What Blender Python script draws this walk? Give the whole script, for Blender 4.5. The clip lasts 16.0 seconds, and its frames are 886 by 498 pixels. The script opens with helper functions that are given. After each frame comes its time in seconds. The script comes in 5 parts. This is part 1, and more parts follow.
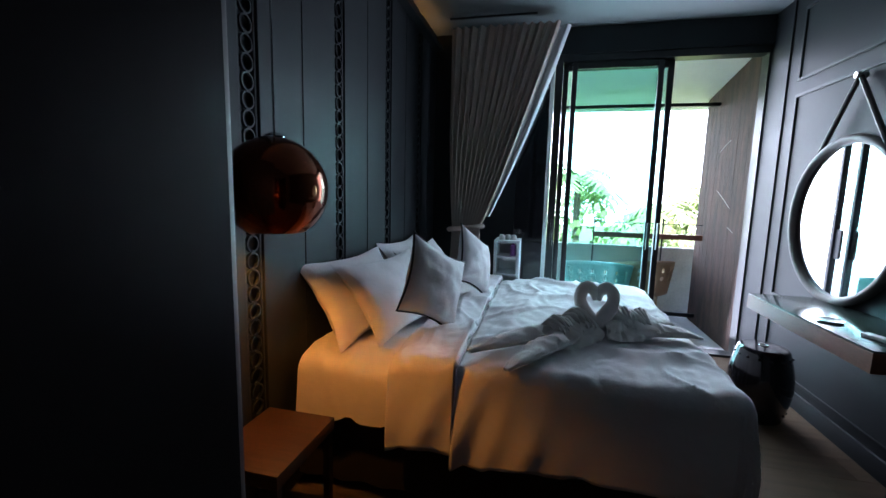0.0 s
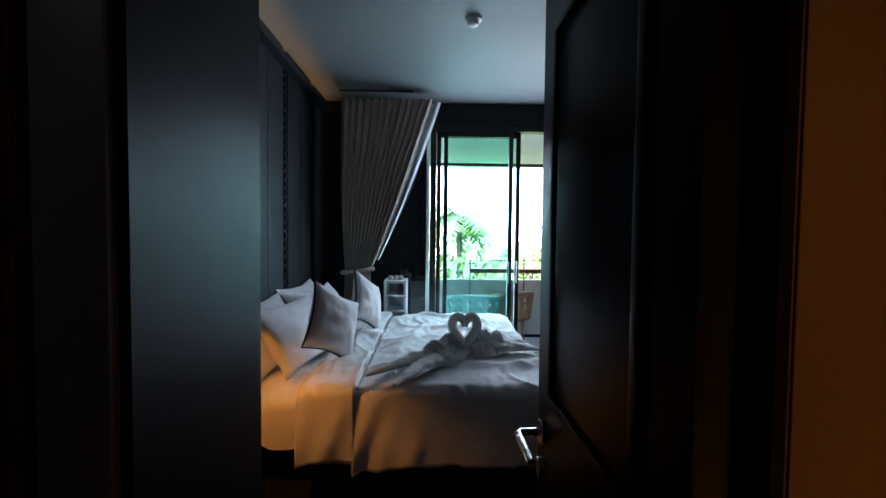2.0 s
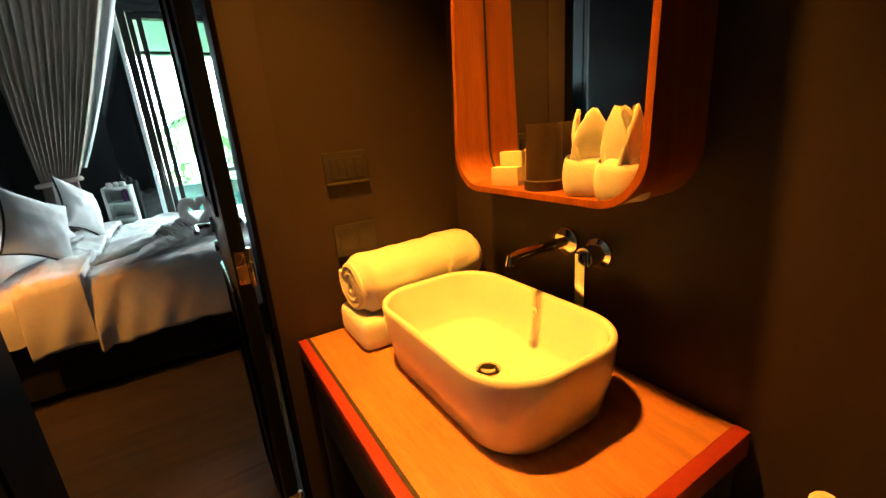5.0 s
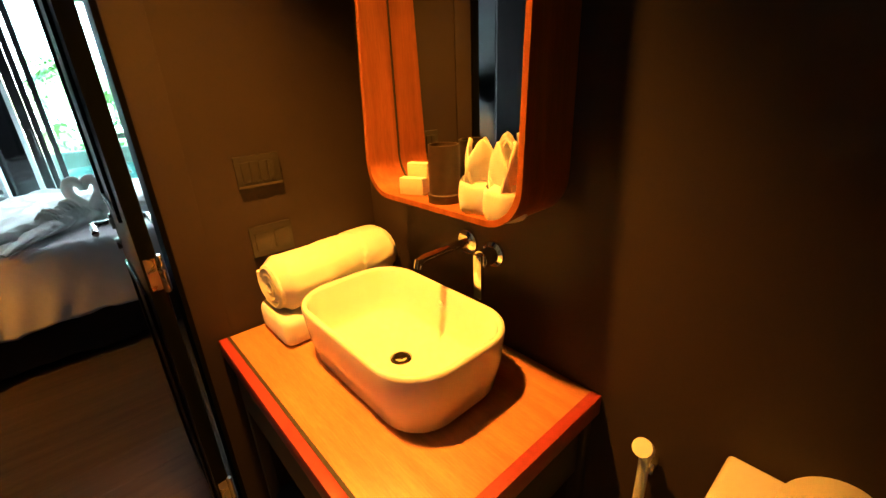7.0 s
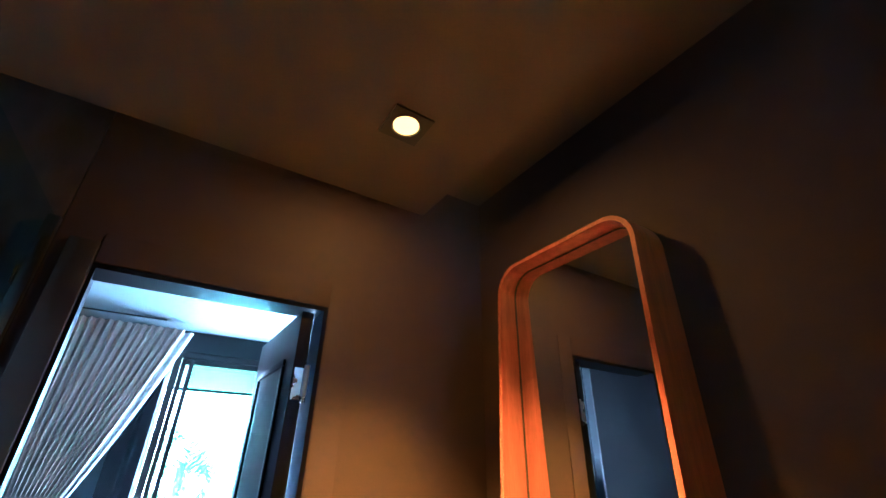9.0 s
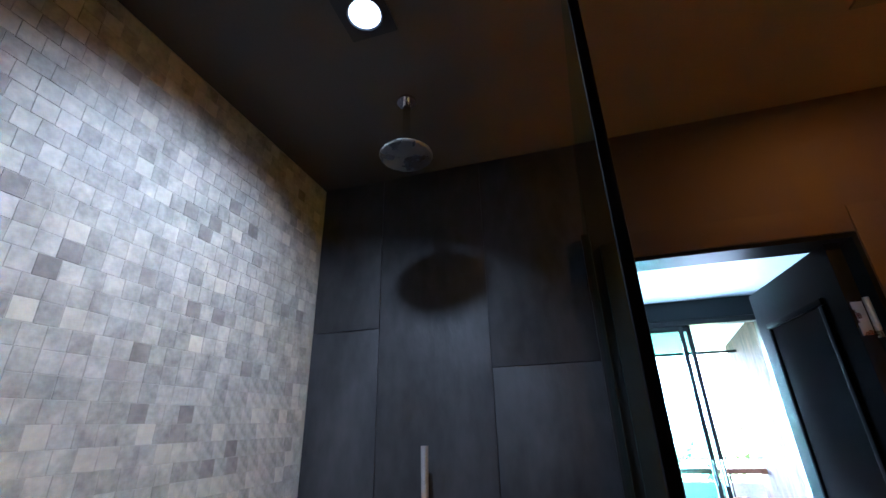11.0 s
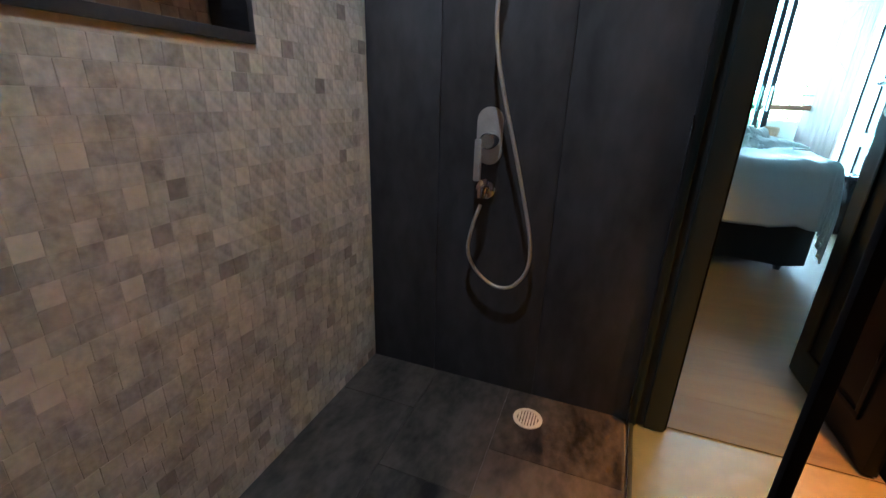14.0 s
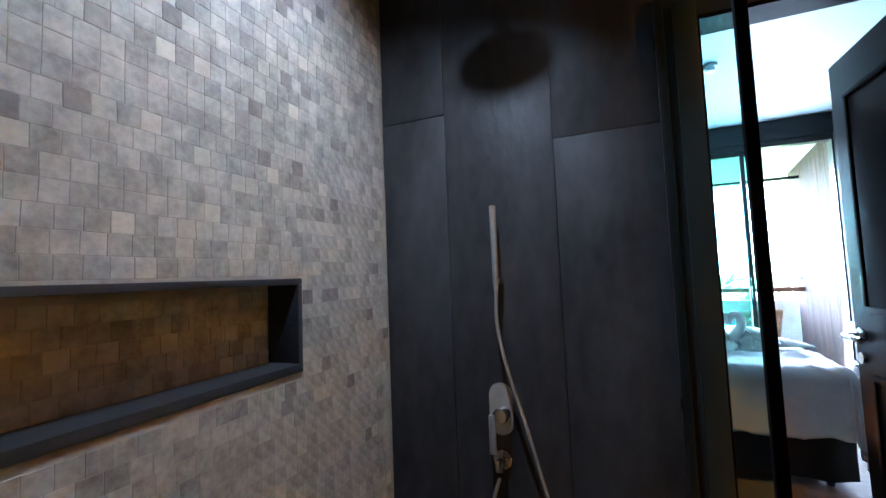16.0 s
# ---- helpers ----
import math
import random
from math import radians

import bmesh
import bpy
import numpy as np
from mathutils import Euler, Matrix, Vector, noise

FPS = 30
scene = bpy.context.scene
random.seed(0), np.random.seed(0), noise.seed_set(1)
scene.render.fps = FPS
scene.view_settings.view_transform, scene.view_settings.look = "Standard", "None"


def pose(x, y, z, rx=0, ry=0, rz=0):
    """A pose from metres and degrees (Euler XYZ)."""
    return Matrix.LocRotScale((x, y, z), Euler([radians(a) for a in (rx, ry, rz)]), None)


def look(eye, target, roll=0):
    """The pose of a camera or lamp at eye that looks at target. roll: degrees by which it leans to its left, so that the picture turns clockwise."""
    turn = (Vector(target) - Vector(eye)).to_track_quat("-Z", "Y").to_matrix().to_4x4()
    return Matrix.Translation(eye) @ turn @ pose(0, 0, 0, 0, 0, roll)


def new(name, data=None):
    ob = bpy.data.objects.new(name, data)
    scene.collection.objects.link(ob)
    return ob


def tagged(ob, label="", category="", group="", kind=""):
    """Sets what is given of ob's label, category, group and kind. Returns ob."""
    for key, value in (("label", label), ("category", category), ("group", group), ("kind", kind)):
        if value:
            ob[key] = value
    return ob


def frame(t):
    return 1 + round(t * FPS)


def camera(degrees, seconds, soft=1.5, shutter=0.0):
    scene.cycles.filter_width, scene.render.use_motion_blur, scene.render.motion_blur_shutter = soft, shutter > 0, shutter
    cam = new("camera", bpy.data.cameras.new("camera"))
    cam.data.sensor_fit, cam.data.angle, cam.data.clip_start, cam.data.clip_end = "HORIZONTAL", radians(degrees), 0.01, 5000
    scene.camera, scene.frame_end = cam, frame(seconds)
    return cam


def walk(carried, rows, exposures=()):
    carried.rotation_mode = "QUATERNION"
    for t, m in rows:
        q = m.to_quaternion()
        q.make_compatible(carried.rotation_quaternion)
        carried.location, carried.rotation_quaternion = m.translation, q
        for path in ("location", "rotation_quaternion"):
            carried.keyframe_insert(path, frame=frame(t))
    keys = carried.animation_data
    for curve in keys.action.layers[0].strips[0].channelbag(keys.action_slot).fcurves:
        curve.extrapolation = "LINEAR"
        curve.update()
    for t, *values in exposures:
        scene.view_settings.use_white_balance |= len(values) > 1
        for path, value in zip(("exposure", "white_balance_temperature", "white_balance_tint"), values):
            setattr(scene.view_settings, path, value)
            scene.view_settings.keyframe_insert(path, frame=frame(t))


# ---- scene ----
cam = camera(93.4, 16.0)
PATH = [
    (0, (0.292, 0.133, 1.365), (-0.167, 2.063, 1.107), 1.42),
    (0.5, (0.285, 0.052, 1.400), (-0.019, 2.019, 1.206), 1.79),
    (1, (0.305, -0.049, 1.430), (0.188, 1.942, 1.291), -0.33),
    (1.5, (0.328, -0.171, 1.442), (0.329, 1.827, 1.335), -0.07),
    (2, (0.362, -0.351, 1.455), (0.412, 1.647, 1.381), 0.62),
    (2.5, (0.382, -0.476, 1.472), (0.453, 1.521, 1.397), 2.61),
    (3, (0.364, -0.672, 1.478), (0.500, 1.320, 1.412), 4.0),
    (3.5, (0.360, -0.851, 1.488), (0.837, 1.091, 1.431), 4.41),
    (4, (0.431, -0.994, 1.424), (1.192, 0.851, 1.290), 1.41),
    (4.5, (0.517, -1.059, 1.334), (1.404, 0.709, 1.037), -1.40),
    (4.7, (0.541, -1.067, 1.298), (1.460, 0.661, 0.887), -3.18),
    (6.8, (0.561, -1.145, 1.366), (1.681, 0.228, 0.439), -3.64),
    (7, (0.543, -1.154, 1.414), (1.762, 0.244, 0.666), -2.49),
    (7.5, (0.483, -1.210, 1.532), (1.852, 0.238, 1.366), -0.94),
    (8, (0.416, -1.190, 1.569), (1.748, 0.234, 2.010), 2.0),
    (8.5, (0.390, -1.188, 1.568), (1.564, 0.140, 2.494), 3.5),
    (9, (0.322, -1.194, 1.594), (1.271, 0.313, 2.503), 0.94),
    (9.5, (0.280, -1.145, 1.562), (0.700, 0.614, 2.428), -3.2),
    (10, (0.179, -1.159, 1.599), (-0.002, 0.646, 2.442), -5.65),
    (10.2, (0.102, -1.194, 1.614), (-0.225, 0.572, 2.493), -6.92),
    (12.3, (-0.166, -1.275, 1.299), (-0.852, 0.583, 1.531), 1.10),
    (12.5, (-0.180, -1.238, 1.252), (-0.878, 0.631, 1.352), 0.50),
    (13, (-0.189, -1.242, 1.199), (-0.905, 0.617, 0.850), -0.81),
    (13.5, (-0.192, -1.237, 1.017), (-0.892, 0.578, 0.510), 0.56),
    (14, (-0.192, -1.229, 0.964), (-0.857, 0.544, 0.275), 1.70),
    (14.5, (-0.181, -1.228, 1.008), (-0.835, 0.580, 0.413), 0.93),
    (15, (-0.175, -1.253, 1.206), (-0.839, 0.609, 0.736), 1.11),
    (15.5, (-0.143, -1.303, 1.259), (-0.856, 0.566, 1.184), -1.05),
    (16, (-0.144, -1.337, 1.292), (-0.908, 0.503, 1.423), -2.25),
]
EXPOSURE = [(0, 2.35, 5600, 20), (2, 2.4, 5600, 20), (2.5, 2.5, 5600, 20), (3, 3.15, 5600, 18), (3.5, 3.3, 5800, 16), (4, 3.35, 6100, 12), (4.7, 3.5, 6400, 9), (6.8, 3.8, 6000, 9), (7.5, 4.2, 5700, 10), (8, 5.0, 4900, 10), (8.5, 5.75, 4400, 12), (9.5, 5.85, 4150, 12), (10.2, 5.6, 4300, 14), (12.3, 4.85, 5200, 12), (13, 5.1, 5200, 12), (13.5, 5.35, 5200, 12), (14, 5.5, 5200, 12), (15, 5.6, 5200, 12), (16, 5.2, 4900, 12)]
walk(cam, [(t, look(eye, target, roll)) for t, eye, target, roll in PATH], EXPOSURE)

# ---- light ----
world = bpy.data.worlds.new("sky")
scene.world = world
world.use_nodes = True
wn = world.node_tree
sky = wn.nodes.new("ShaderNodeTexSky")
sky.sky_type = 'NISHITA'
sky.sun_disc = False
sky.sun_elevation, sky.sun_rotation = radians(50), radians(202)
sky.air_density, sky.dust_density, sky.altitude = 1.0, 1.5, 30
wn.nodes["Background"].inputs["Strength"].default_value = 0.15
wn.links.new(sky.outputs[0], wn.nodes["Background"].inputs["Color"])

sun = new("sun", bpy.data.lights.new("sun", 'SUN'))
sun.data.energy, sun.data.angle, sun.data.color = 5.0, radians(1), (1.0, 0.95, 0.88)
sun.matrix_world = look((-4, -9, 14), (0.6, 2.0, 0.0))


def spot(name, at, aim, watts, colour, size, blend, radius=0.05):
    lamp = new(name, bpy.data.lights.new(name, 'SPOT'))
    lamp.data.energy, lamp.data.color, lamp.data.shadow_soft_size = watts, colour, radius
    lamp.data.spot_size, lamp.data.spot_blend = size, blend
    lamp.matrix_world = look(at, aim)
    return lamp


def bulb(name, at, watts, colour, radius=0.03):
    lamp = new(name, bpy.data.lights.new(name, 'POINT'))
    lamp.data.energy, lamp.data.color, lamp.data.shadow_soft_size = watts, colour, radius
    lamp.location = at
    return lamp


WARM, COOL = (1.0, 0.355, 0.030), (0.90, 0.95, 0.93)
spot("vanity_lamp", (0.70, -0.39, 2.422), (0.90, -0.46, 0.8), 33.0, WARM, 1.22, 1.0, 0.045)
spill = new("vanity_lamp_spill", bpy.data.lights.new("vanity_lamp_spill", 'AREA'))
spill.data.shape, spill.data.size = 'DISK', 0.066
spill.data.energy, spill.data.color = 0.10, WARM
spill.matrix_world = look((0.70, -0.39, 2.4215), (0.74, -0.40, 0.8))
spot("shower_lamp", (-0.43, -0.66, 2.422), (-0.82, -0.56, 1.0), 1.7, COOL, 2.3, 1.0, 0.022)
bulb("pendant_bulb", (-0.575, 1.36, 1.305), 3.2, (1.0, 0.35, 0.04), 0.02)
window_light = new("window_light", bpy.data.lights.new("window_light", 'AREA'))
window_light.data.shape = 'RECTANGLE'
window_light.data.size, window_light.data.size_y = 1.5, 2.4
window_light.data.energy, window_light.data.color = 14.0, (0.92, 0.95, 1.0)
window_light.matrix_world = look((1.2, 4.32, 1.3), (1.1, 2.0, 1.0))

# ---- materials ----


def mat(name, colour, rough=0.6, metal=0.0, var=0.25, scale=6.0, fine=60.0, bump=0.08, spread=0.1, stretch=(1, 1, 1), piece=0.0, coat=0.0, sheen=0.0, spec=0.5):
    """A surface with stains at a large scale and grain at a small one; piece: how far single pieces differ."""
    m = bpy.data.materials.new(name)
    m.use_nodes = True
    nt = m.node_tree
    b = nt.nodes["Principled BSDF"]
    tc = nt.nodes.new("ShaderNodeTexCoord")
    mp = nt.nodes.new("ShaderNodeMapping")
    mp.inputs["Scale"].default_value = stretch
    nt.links.new(tc.outputs["Object"], mp.inputs["Vector"])
    n1, n2 = nt.nodes.new("ShaderNodeTexNoise"), nt.nodes.new("ShaderNodeTexNoise")
    n1.inputs["Scale"].default_value, n1.inputs["Detail"].default_value = scale, 6
    n2.inputs["Scale"].default_value, n2.inputs["Detail"].default_value = fine, 4
    for n in (n1, n2):
        nt.links.new(mp.outputs[0], n.inputs["Vector"])
    mix = nt.nodes.new("ShaderNodeMath")
    mix.operation = 'MULTIPLY_ADD'
    mix.inputs[1].default_value = 0.35
    nt.links.new(n2.outputs[0], mix.inputs[0])
    half = nt.nodes.new("ShaderNodeMath")
    half.operation = 'MULTIPLY'
    half.inputs[1].default_value = 0.65
    nt.links.new(n1.outputs[0], half.inputs[0])
    nt.links.new(half.outputs[0], mix.inputs[2])
    last = mix.outputs[0]
    if piece:
        info = nt.nodes.new("ShaderNodeObjectInfo")
        geo = nt.nodes.new("ShaderNodeNewGeometry")
        both = nt.nodes.new("ShaderNodeMath")
        both.operation = 'ADD'
        nt.links.new(info.outputs["Random"], both.inputs[0])
        nt.links.new(geo.outputs["Random Per Island"], both.inputs[1])
        wrap = nt.nodes.new("ShaderNodeMath")
        wrap.operation = 'FRACT'
        nt.links.new(both.outputs[0], wrap.inputs[0])
        add = nt.nodes.new("ShaderNodeMath")
        add.operation = 'MULTIPLY_ADD'
        add.inputs[1].default_value = piece
        nt.links.new(wrap.outputs[0], add.inputs[0])
        nt.links.new(last, add.inputs[2])
        last = add.outputs[0]
    ramp = nt.nodes.new("ShaderNodeValToRGB")
    lo = [max(0.0, c * (1 - var)) for c in colour]
    hi = [min(1.0, c * (1 + var)) for c in colour]
    ramp.color_ramp.elements[0].position, ramp.color_ramp.elements[0].color = 0.3, (*lo, 1)
    ramp.color_ramp.elements[1].position, ramp.color_ramp.elements[1].color = 0.7 + piece, (*hi, 1)
    nt.links.new(last, ramp.inputs[0])
    nt.links.new(ramp.outputs[0], b.inputs["Base Color"])
    rr = nt.nodes.new("ShaderNodeMapRange")
    rr.inputs["To Min"].default_value, rr.inputs["To Max"].default_value = max(0.02, rough - spread), min(1.0, rough + spread)
    nt.links.new(n1.outputs[0], rr.inputs["Value"])
    nt.links.new(rr.outputs[0], b.inputs["Roughness"])
    b.inputs["Metallic"].default_value = metal
    b.inputs["Specular IOR Level"].default_value = spec
    b.inputs["Coat Weight"].default_value = coat
    b.inputs["Sheen Weight"].default_value = sheen
    if bump:
        bp = nt.nodes.new("ShaderNodeBump")
        bp.inputs["Strength"].default_value, bp.inputs["Distance"].default_value = bump, 0.01
        nt.links.new(n2.outputs[0], bp.inputs["Height"])
        nt.links.new(bp.outputs[0], b.inputs["Normal"])
    return m


def glass_mat(name, colour=(1, 1, 1), rough=0.0, gloss=0.5, base=0.02):
    """Thin clear pane: mostly lets light through, with a gloss that grows at grazing angles."""
    m = bpy.data.materials.new(name)
    m.use_nodes = True
    nt = m.node_tree
    nt.nodes.clear()
    out = nt.nodes.new("ShaderNodeOutputMaterial")
    tr, gl, mx, fr = (nt.nodes.new(k) for k in ("ShaderNodeBsdfTransparent", "ShaderNodeBsdfGlossy", "ShaderNodeMixShader", "ShaderNodeLayerWeight"))
    pw, sc = nt.nodes.new("ShaderNodeMath"), nt.nodes.new("ShaderNodeMath")
    pw.operation, sc.operation = 'POWER', 'MULTIPLY_ADD'
    pw.inputs[1].default_value, sc.inputs[1].default_value, sc.inputs[2].default_value = 5.0, gloss, base
    tr.inputs[0].default_value = (*colour, 1)
    gl.inputs["Roughness"].default_value = rough
    fr.inputs["Blend"].default_value = 0.5
    nt.links.new(fr.outputs["Facing"], pw.inputs[0])
    nt.links.new(pw.outputs[0], sc.inputs[0])
    nt.links.new(sc.outputs[0], mx.inputs[0])
    nt.links.new(tr.outputs[0], mx.inputs[1])
    nt.links.new(gl.outputs[0], mx.inputs[2])
    nt.links.new(mx.outputs[0], out.inputs[0])
    return m


def glow_mat(name, colour, power):
    m = bpy.data.materials.new(name)
    m.use_nodes = True
    b = m.node_tree.nodes["Principled BSDF"]
    b.inputs["Base Color"].default_value = (*colour, 1)
    b.inputs["Emission Color"].default_value, b.inputs["Emission Strength"].default_value = (*colour, 1), power
    return m


WALL_BED = mat("dark_blue_grey_paint", (0.023, 0.028, 0.030), 0.48, var=0.18, scale=2.0, fine=160, bump=0.05, spec=0.15)
WALL_BATH = mat("dark_taupe_paint", (0.030, 0.0172, 0.0140), 0.7, var=0.16, scale=2.5, fine=180, bump=0.06)
CEIL_BED = mat("blue_grey_ceiling_paint", (0.17, 0.205, 0.205), 0.6, var=0.08, scale=1.2, fine=140, bump=0.03)
CEIL_BATH = mat("dark_ceiling_paint", (0.060, 0.050, 0.043), 0.75, var=0.12, scale=1.5, fine=140, bump=0.04)
FLOOR_WOOD = mat("brown_wood_planks", (0.082, 0.060, 0.039), 0.58, spec=0.05, var=0.35, scale=2.6, fine=40, bump=0.05, stretch=(0.8, 9, 1), piece=0.14)
SCREED = mat("polished_olive_screed", (0.115, 0.092, 0.056), 0.46, var=0.28, scale=3.2, fine=24, bump=0.06, spec=0.2)
DOOR_PAINT = mat("dark_door_paint", (0.004, 0.005, 0.0055), 0.30, var=0.15, scale=3, fine=150, bump=0.012, stretch=(1, 1, 0.15), spec=0.08)
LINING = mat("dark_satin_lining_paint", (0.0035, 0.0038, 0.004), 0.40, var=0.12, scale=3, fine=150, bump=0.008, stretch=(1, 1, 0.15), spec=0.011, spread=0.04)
CASING = mat("grey_casing_paint", (0.020, 0.020, 0.019), 0.45, var=0.12, scale=3, fine=150, bump=0.02)
TABLE_WOOD = mat("dark_walnut_top", (0.075, 0.037, 0.018), 0.42, var=0.35, scale=5, fine=50, bump=0.06, stretch=(0.8, 9, 3))
BLACK_FRAME = mat("black_aluminium", (0.018, 0.020, 0.021), 0.38, metal=0.3, var=0.2, scale=8, bump=0.03)
SLATE = mat("black_slate", (0.040, 0.037, 0.038), 0.50, var=0.72, scale=4.5, fine=26, bump=0.30, spread=0.16, stretch=(1, 1, 0.45))
SLATE_FLOOR = mat("dark_slate_floor", (0.040, 0.034, 0.028), 0.38, var=0.95, scale=6.5, fine=30, bump=0.28, spread=0.22, piece=0.22, stretch=(1.5, 0.8, 1))
for node in SLATE_FLOOR.node_tree.nodes:      # sharper wet and dry patches
    if node.type == 'VALTORGB':
        node.color_ramp.elements[0].position, node.color_ramp.elements[1].position = 0.46, 0.74
MOSAIC = mat("tumbled_marble_mosaic", (0.40, 0.375, 0.335), 0.55, var=0.60, scale=22, fine=80, bump=0.10, piece=0.20)
MOSAIC_DARK = mat("dark_marble_mosaic", (0.25, 0.225, 0.20), 0.5, var=0.6, scale=16, fine=70, bump=0.14, piece=0.25)
MOSAIC_PALE = mat("pale_marble_mosaic", (0.52, 0.48, 0.41), 0.5, var=0.35, scale=14, fine=60, bump=0.12, piece=0.15)
RUBBER = mat("black_rubber_seal", (0.008, 0.008, 0.009), 0.8, var=0.2, bump=0.04, spec=0.05)
LIP_GREY = mat("grey_brown_plastic", (0.07, 0.058, 0.05), 0.4, var=0.1, bump=0.02)
HOSE = mat("spiral_steel_hose", (0.62, 0.60, 0.57), 0.36, metal=0.7, var=0.15, scale=30, fine=300, bump=0.1)
DRAIN_GREY = mat("pale_worn_steel", (0.58, 0.57, 0.54), 0.42, var=0.2, scale=40, bump=0.04)
GROUT = mat("grey_grout", (0.40, 0.375, 0.335), 0.85, var=0.2, scale=20, bump=0.15)
NICHE_STONE = mat("black_niche_stone", (0.030, 0.030, 0.033), 0.5, var=0.3, scale=6, bump=0.1)
LINEN = mat("white_cotton", (0.78, 0.77, 0.78), 0.85, var=0.05, scale=4, fine=18, bump=0.30, sheen=0.2)
TOWEL = mat("white_terry_towel", (0.80, 0.79, 0.76), 0.95, var=0.08, scale=12, fine=420, bump=0.2, sheen=0.4)
CURTAIN = mat("grey_linen_curtain", (0.48, 0.405, 0.345), 0.9, var=0.2, scale=8, fine=260, bump=0.15, stretch=(1, 1, 0.3))
SHEER = mat("white_sheer_lining", (0.75, 0.77, 0.78), 0.9, var=0.05, scale=8, fine=200, bump=0.05)
PIPING = mat("black_piping", (0.012, 0.013, 0.016), 0.7, var=0.1, bump=0.05)
TEAK = mat("teak_veneer", (0.31, 0.088, 0.009), 0.42, var=0.35, scale=5, fine=45, bump=0.08, stretch=(10, 10, 0.7), spec=0.2)
TEAK_FLAT = mat("oiled_wood_top", (0.46, 0.20, 0.055), 0.36, var=0.30, scale=4, fine=40, bump=0.06, stretch=(9, 0.8, 1))
RED_BROWN = mat("red_brown_timber", (0.21, 0.085, 0.052), 0.45, var=0.3, scale=5, fine=50, bump=0.08, stretch=(9, 0.8, 3))
RED_EDGE = mat("red_painted_edge", (0.32, 0.035, 0.022), 0.4, var=0.25, scale=8, bump=0.05)
DARK_WOOD = mat("dark_stained_wood", (0.030, 0.024, 0.020), 0.5, var=0.3, scale=6, fine=60, bump=0.08)
CERAMIC = mat("white_glazed_ceramic", (0.82, 0.81, 0.78), 0.10, var=0.02, scale=3, bump=0.0, spread=0.04)
CHROME = mat("chrome", (0.75, 0.75, 0.76), 0.12, metal=1.0, var=0.06, scale=10, bump=0.0, spread=0.05)
STEEL = mat("brushed_steel", (0.55, 0.54, 0.52), 0.28, metal=1.0, var=0.1, scale=20, bump=0.03)
BLACK_GLAZE = mat("black_glazed_ceramic", (0.012, 0.012, 0.014), 0.13, var=0.3, scale=6, bump=0.03, coat=0.5, spread=0.08)
COPPER = mat("smoked_copper_glass", (0.20, 0.055, 0.022), 0.10, metal=0.85, var=0.3, scale=2, bump=0.0, spread=0.04)
CONCRETE = mat("board_marked_concrete", (0.062, 0.038, 0.030), 0.85, var=0.9, scale=7, fine=45, bump=0.35, stretch=(1, 1.6, 0.25))
CONCRETE_LIGHT = mat("pale_concrete", (0.52, 0.50, 0.45), 0.85, var=0.2, scale=5, fine=40, bump=0.2)
BALCONY_TILE = mat("pale_balcony_tile", (0.74, 0.73, 0.72), 0.5, var=0.12, scale=6, bump=0.05)
WHITE_PAINT = mat("white_paint", (0.78, 0.80, 0.80), 0.5, var=0.06, scale=6, bump=0.03)
PLASTIC_DARK = mat("dark_switch_plastic", (0.035, 0.030, 0.028), 0.35, var=0.15, bump=0.02)
PLASTIC_WHITE = mat("white_plastic", (0.75, 0.76, 0.75), 0.35, var=0.04, bump=0.0)
LEATHER = mat("dark_brown_strap", (0.030, 0.022, 0.018), 0.5, var=0.3, scale=20, bump=0.1)
GREEN_RATTAN = mat("mint_moulded_chair", (0.30, 0.52, 0.50), 0.5, var=0.12, scale=10, bump=0.05)
TAN_RATTAN = mat("tan_moulded_chair", (0.38, 0.25, 0.15), 0.55, var=0.15, scale=10, bump=0.05)
LEAF = mat("palm_leaf", (0.20, 0.25, 0.08), 0.55, var=0.5, scale=3, bump=0.05, piece=0.4)
BARK = mat("bark", (0.16, 0.12, 0.09), 0.9, var=0.4, scale=8, bump=0.4)
GRASS = mat("garden_ground", (0.12, 0.17, 0.06), 0.95, var=0.4, scale=1.2, bump=0.3)
SHEET = mat("black_bed_skirt", (0.020, 0.019, 0.019), 0.9, var=0.2, scale=20, fine=200, bump=0.15)
CARD = mat("dark_leather_cup", (0.045, 0.026, 0.016), 0.5, var=0.25, scale=15, bump=0.1)
PAPER = mat("cream_paper", (0.74, 0.68, 0.52), 0.8, var=0.06, bump=0.05)
PURPLE = mat("purple_wrap", (0.20, 0.06, 0.28), 0.4, var=0.3, bump=0.03)
MIRROR = mat("mirror_silver", (0.86, 0.88, 0.88), 0.015, metal=1.0, var=0.0, bump=0.0, spread=0.0)
PANE = glass_mat("clear_pane", (0.93, 0.98, 0.97))
TINT = glass_mat("green_tinted_pane", (0.80, 0.97, 0.955), 0.0, 0.5)
SHOWER_GLASS = glass_mat("shower_pane", (0.80, 0.955, 0.955), 0.0, 0.10, 0.007)
DARK_GLASS = mat("dark_gloss_glass", (0.010, 0.012, 0.014), 0.05, var=0.1, bump=0.0, spread=0.02)
SHELF_GLASS = mat("clear_tabletop_glass", (0.05, 0.075, 0.065), 0.16, var=0.05, bump=0.0, spread=0.02)
GLOW_WARM = glow_mat("warm_lamp_face", (1.0, 0.38, 0.05), 0.10)
GLOW_COOL = glow_mat("cool_lamp_face", (0.86, 0.93, 1.0), 0.15)
GLOW_BULB = glow_mat("bulb_glow", (1.0, 0.45, 0.08), 1.2)
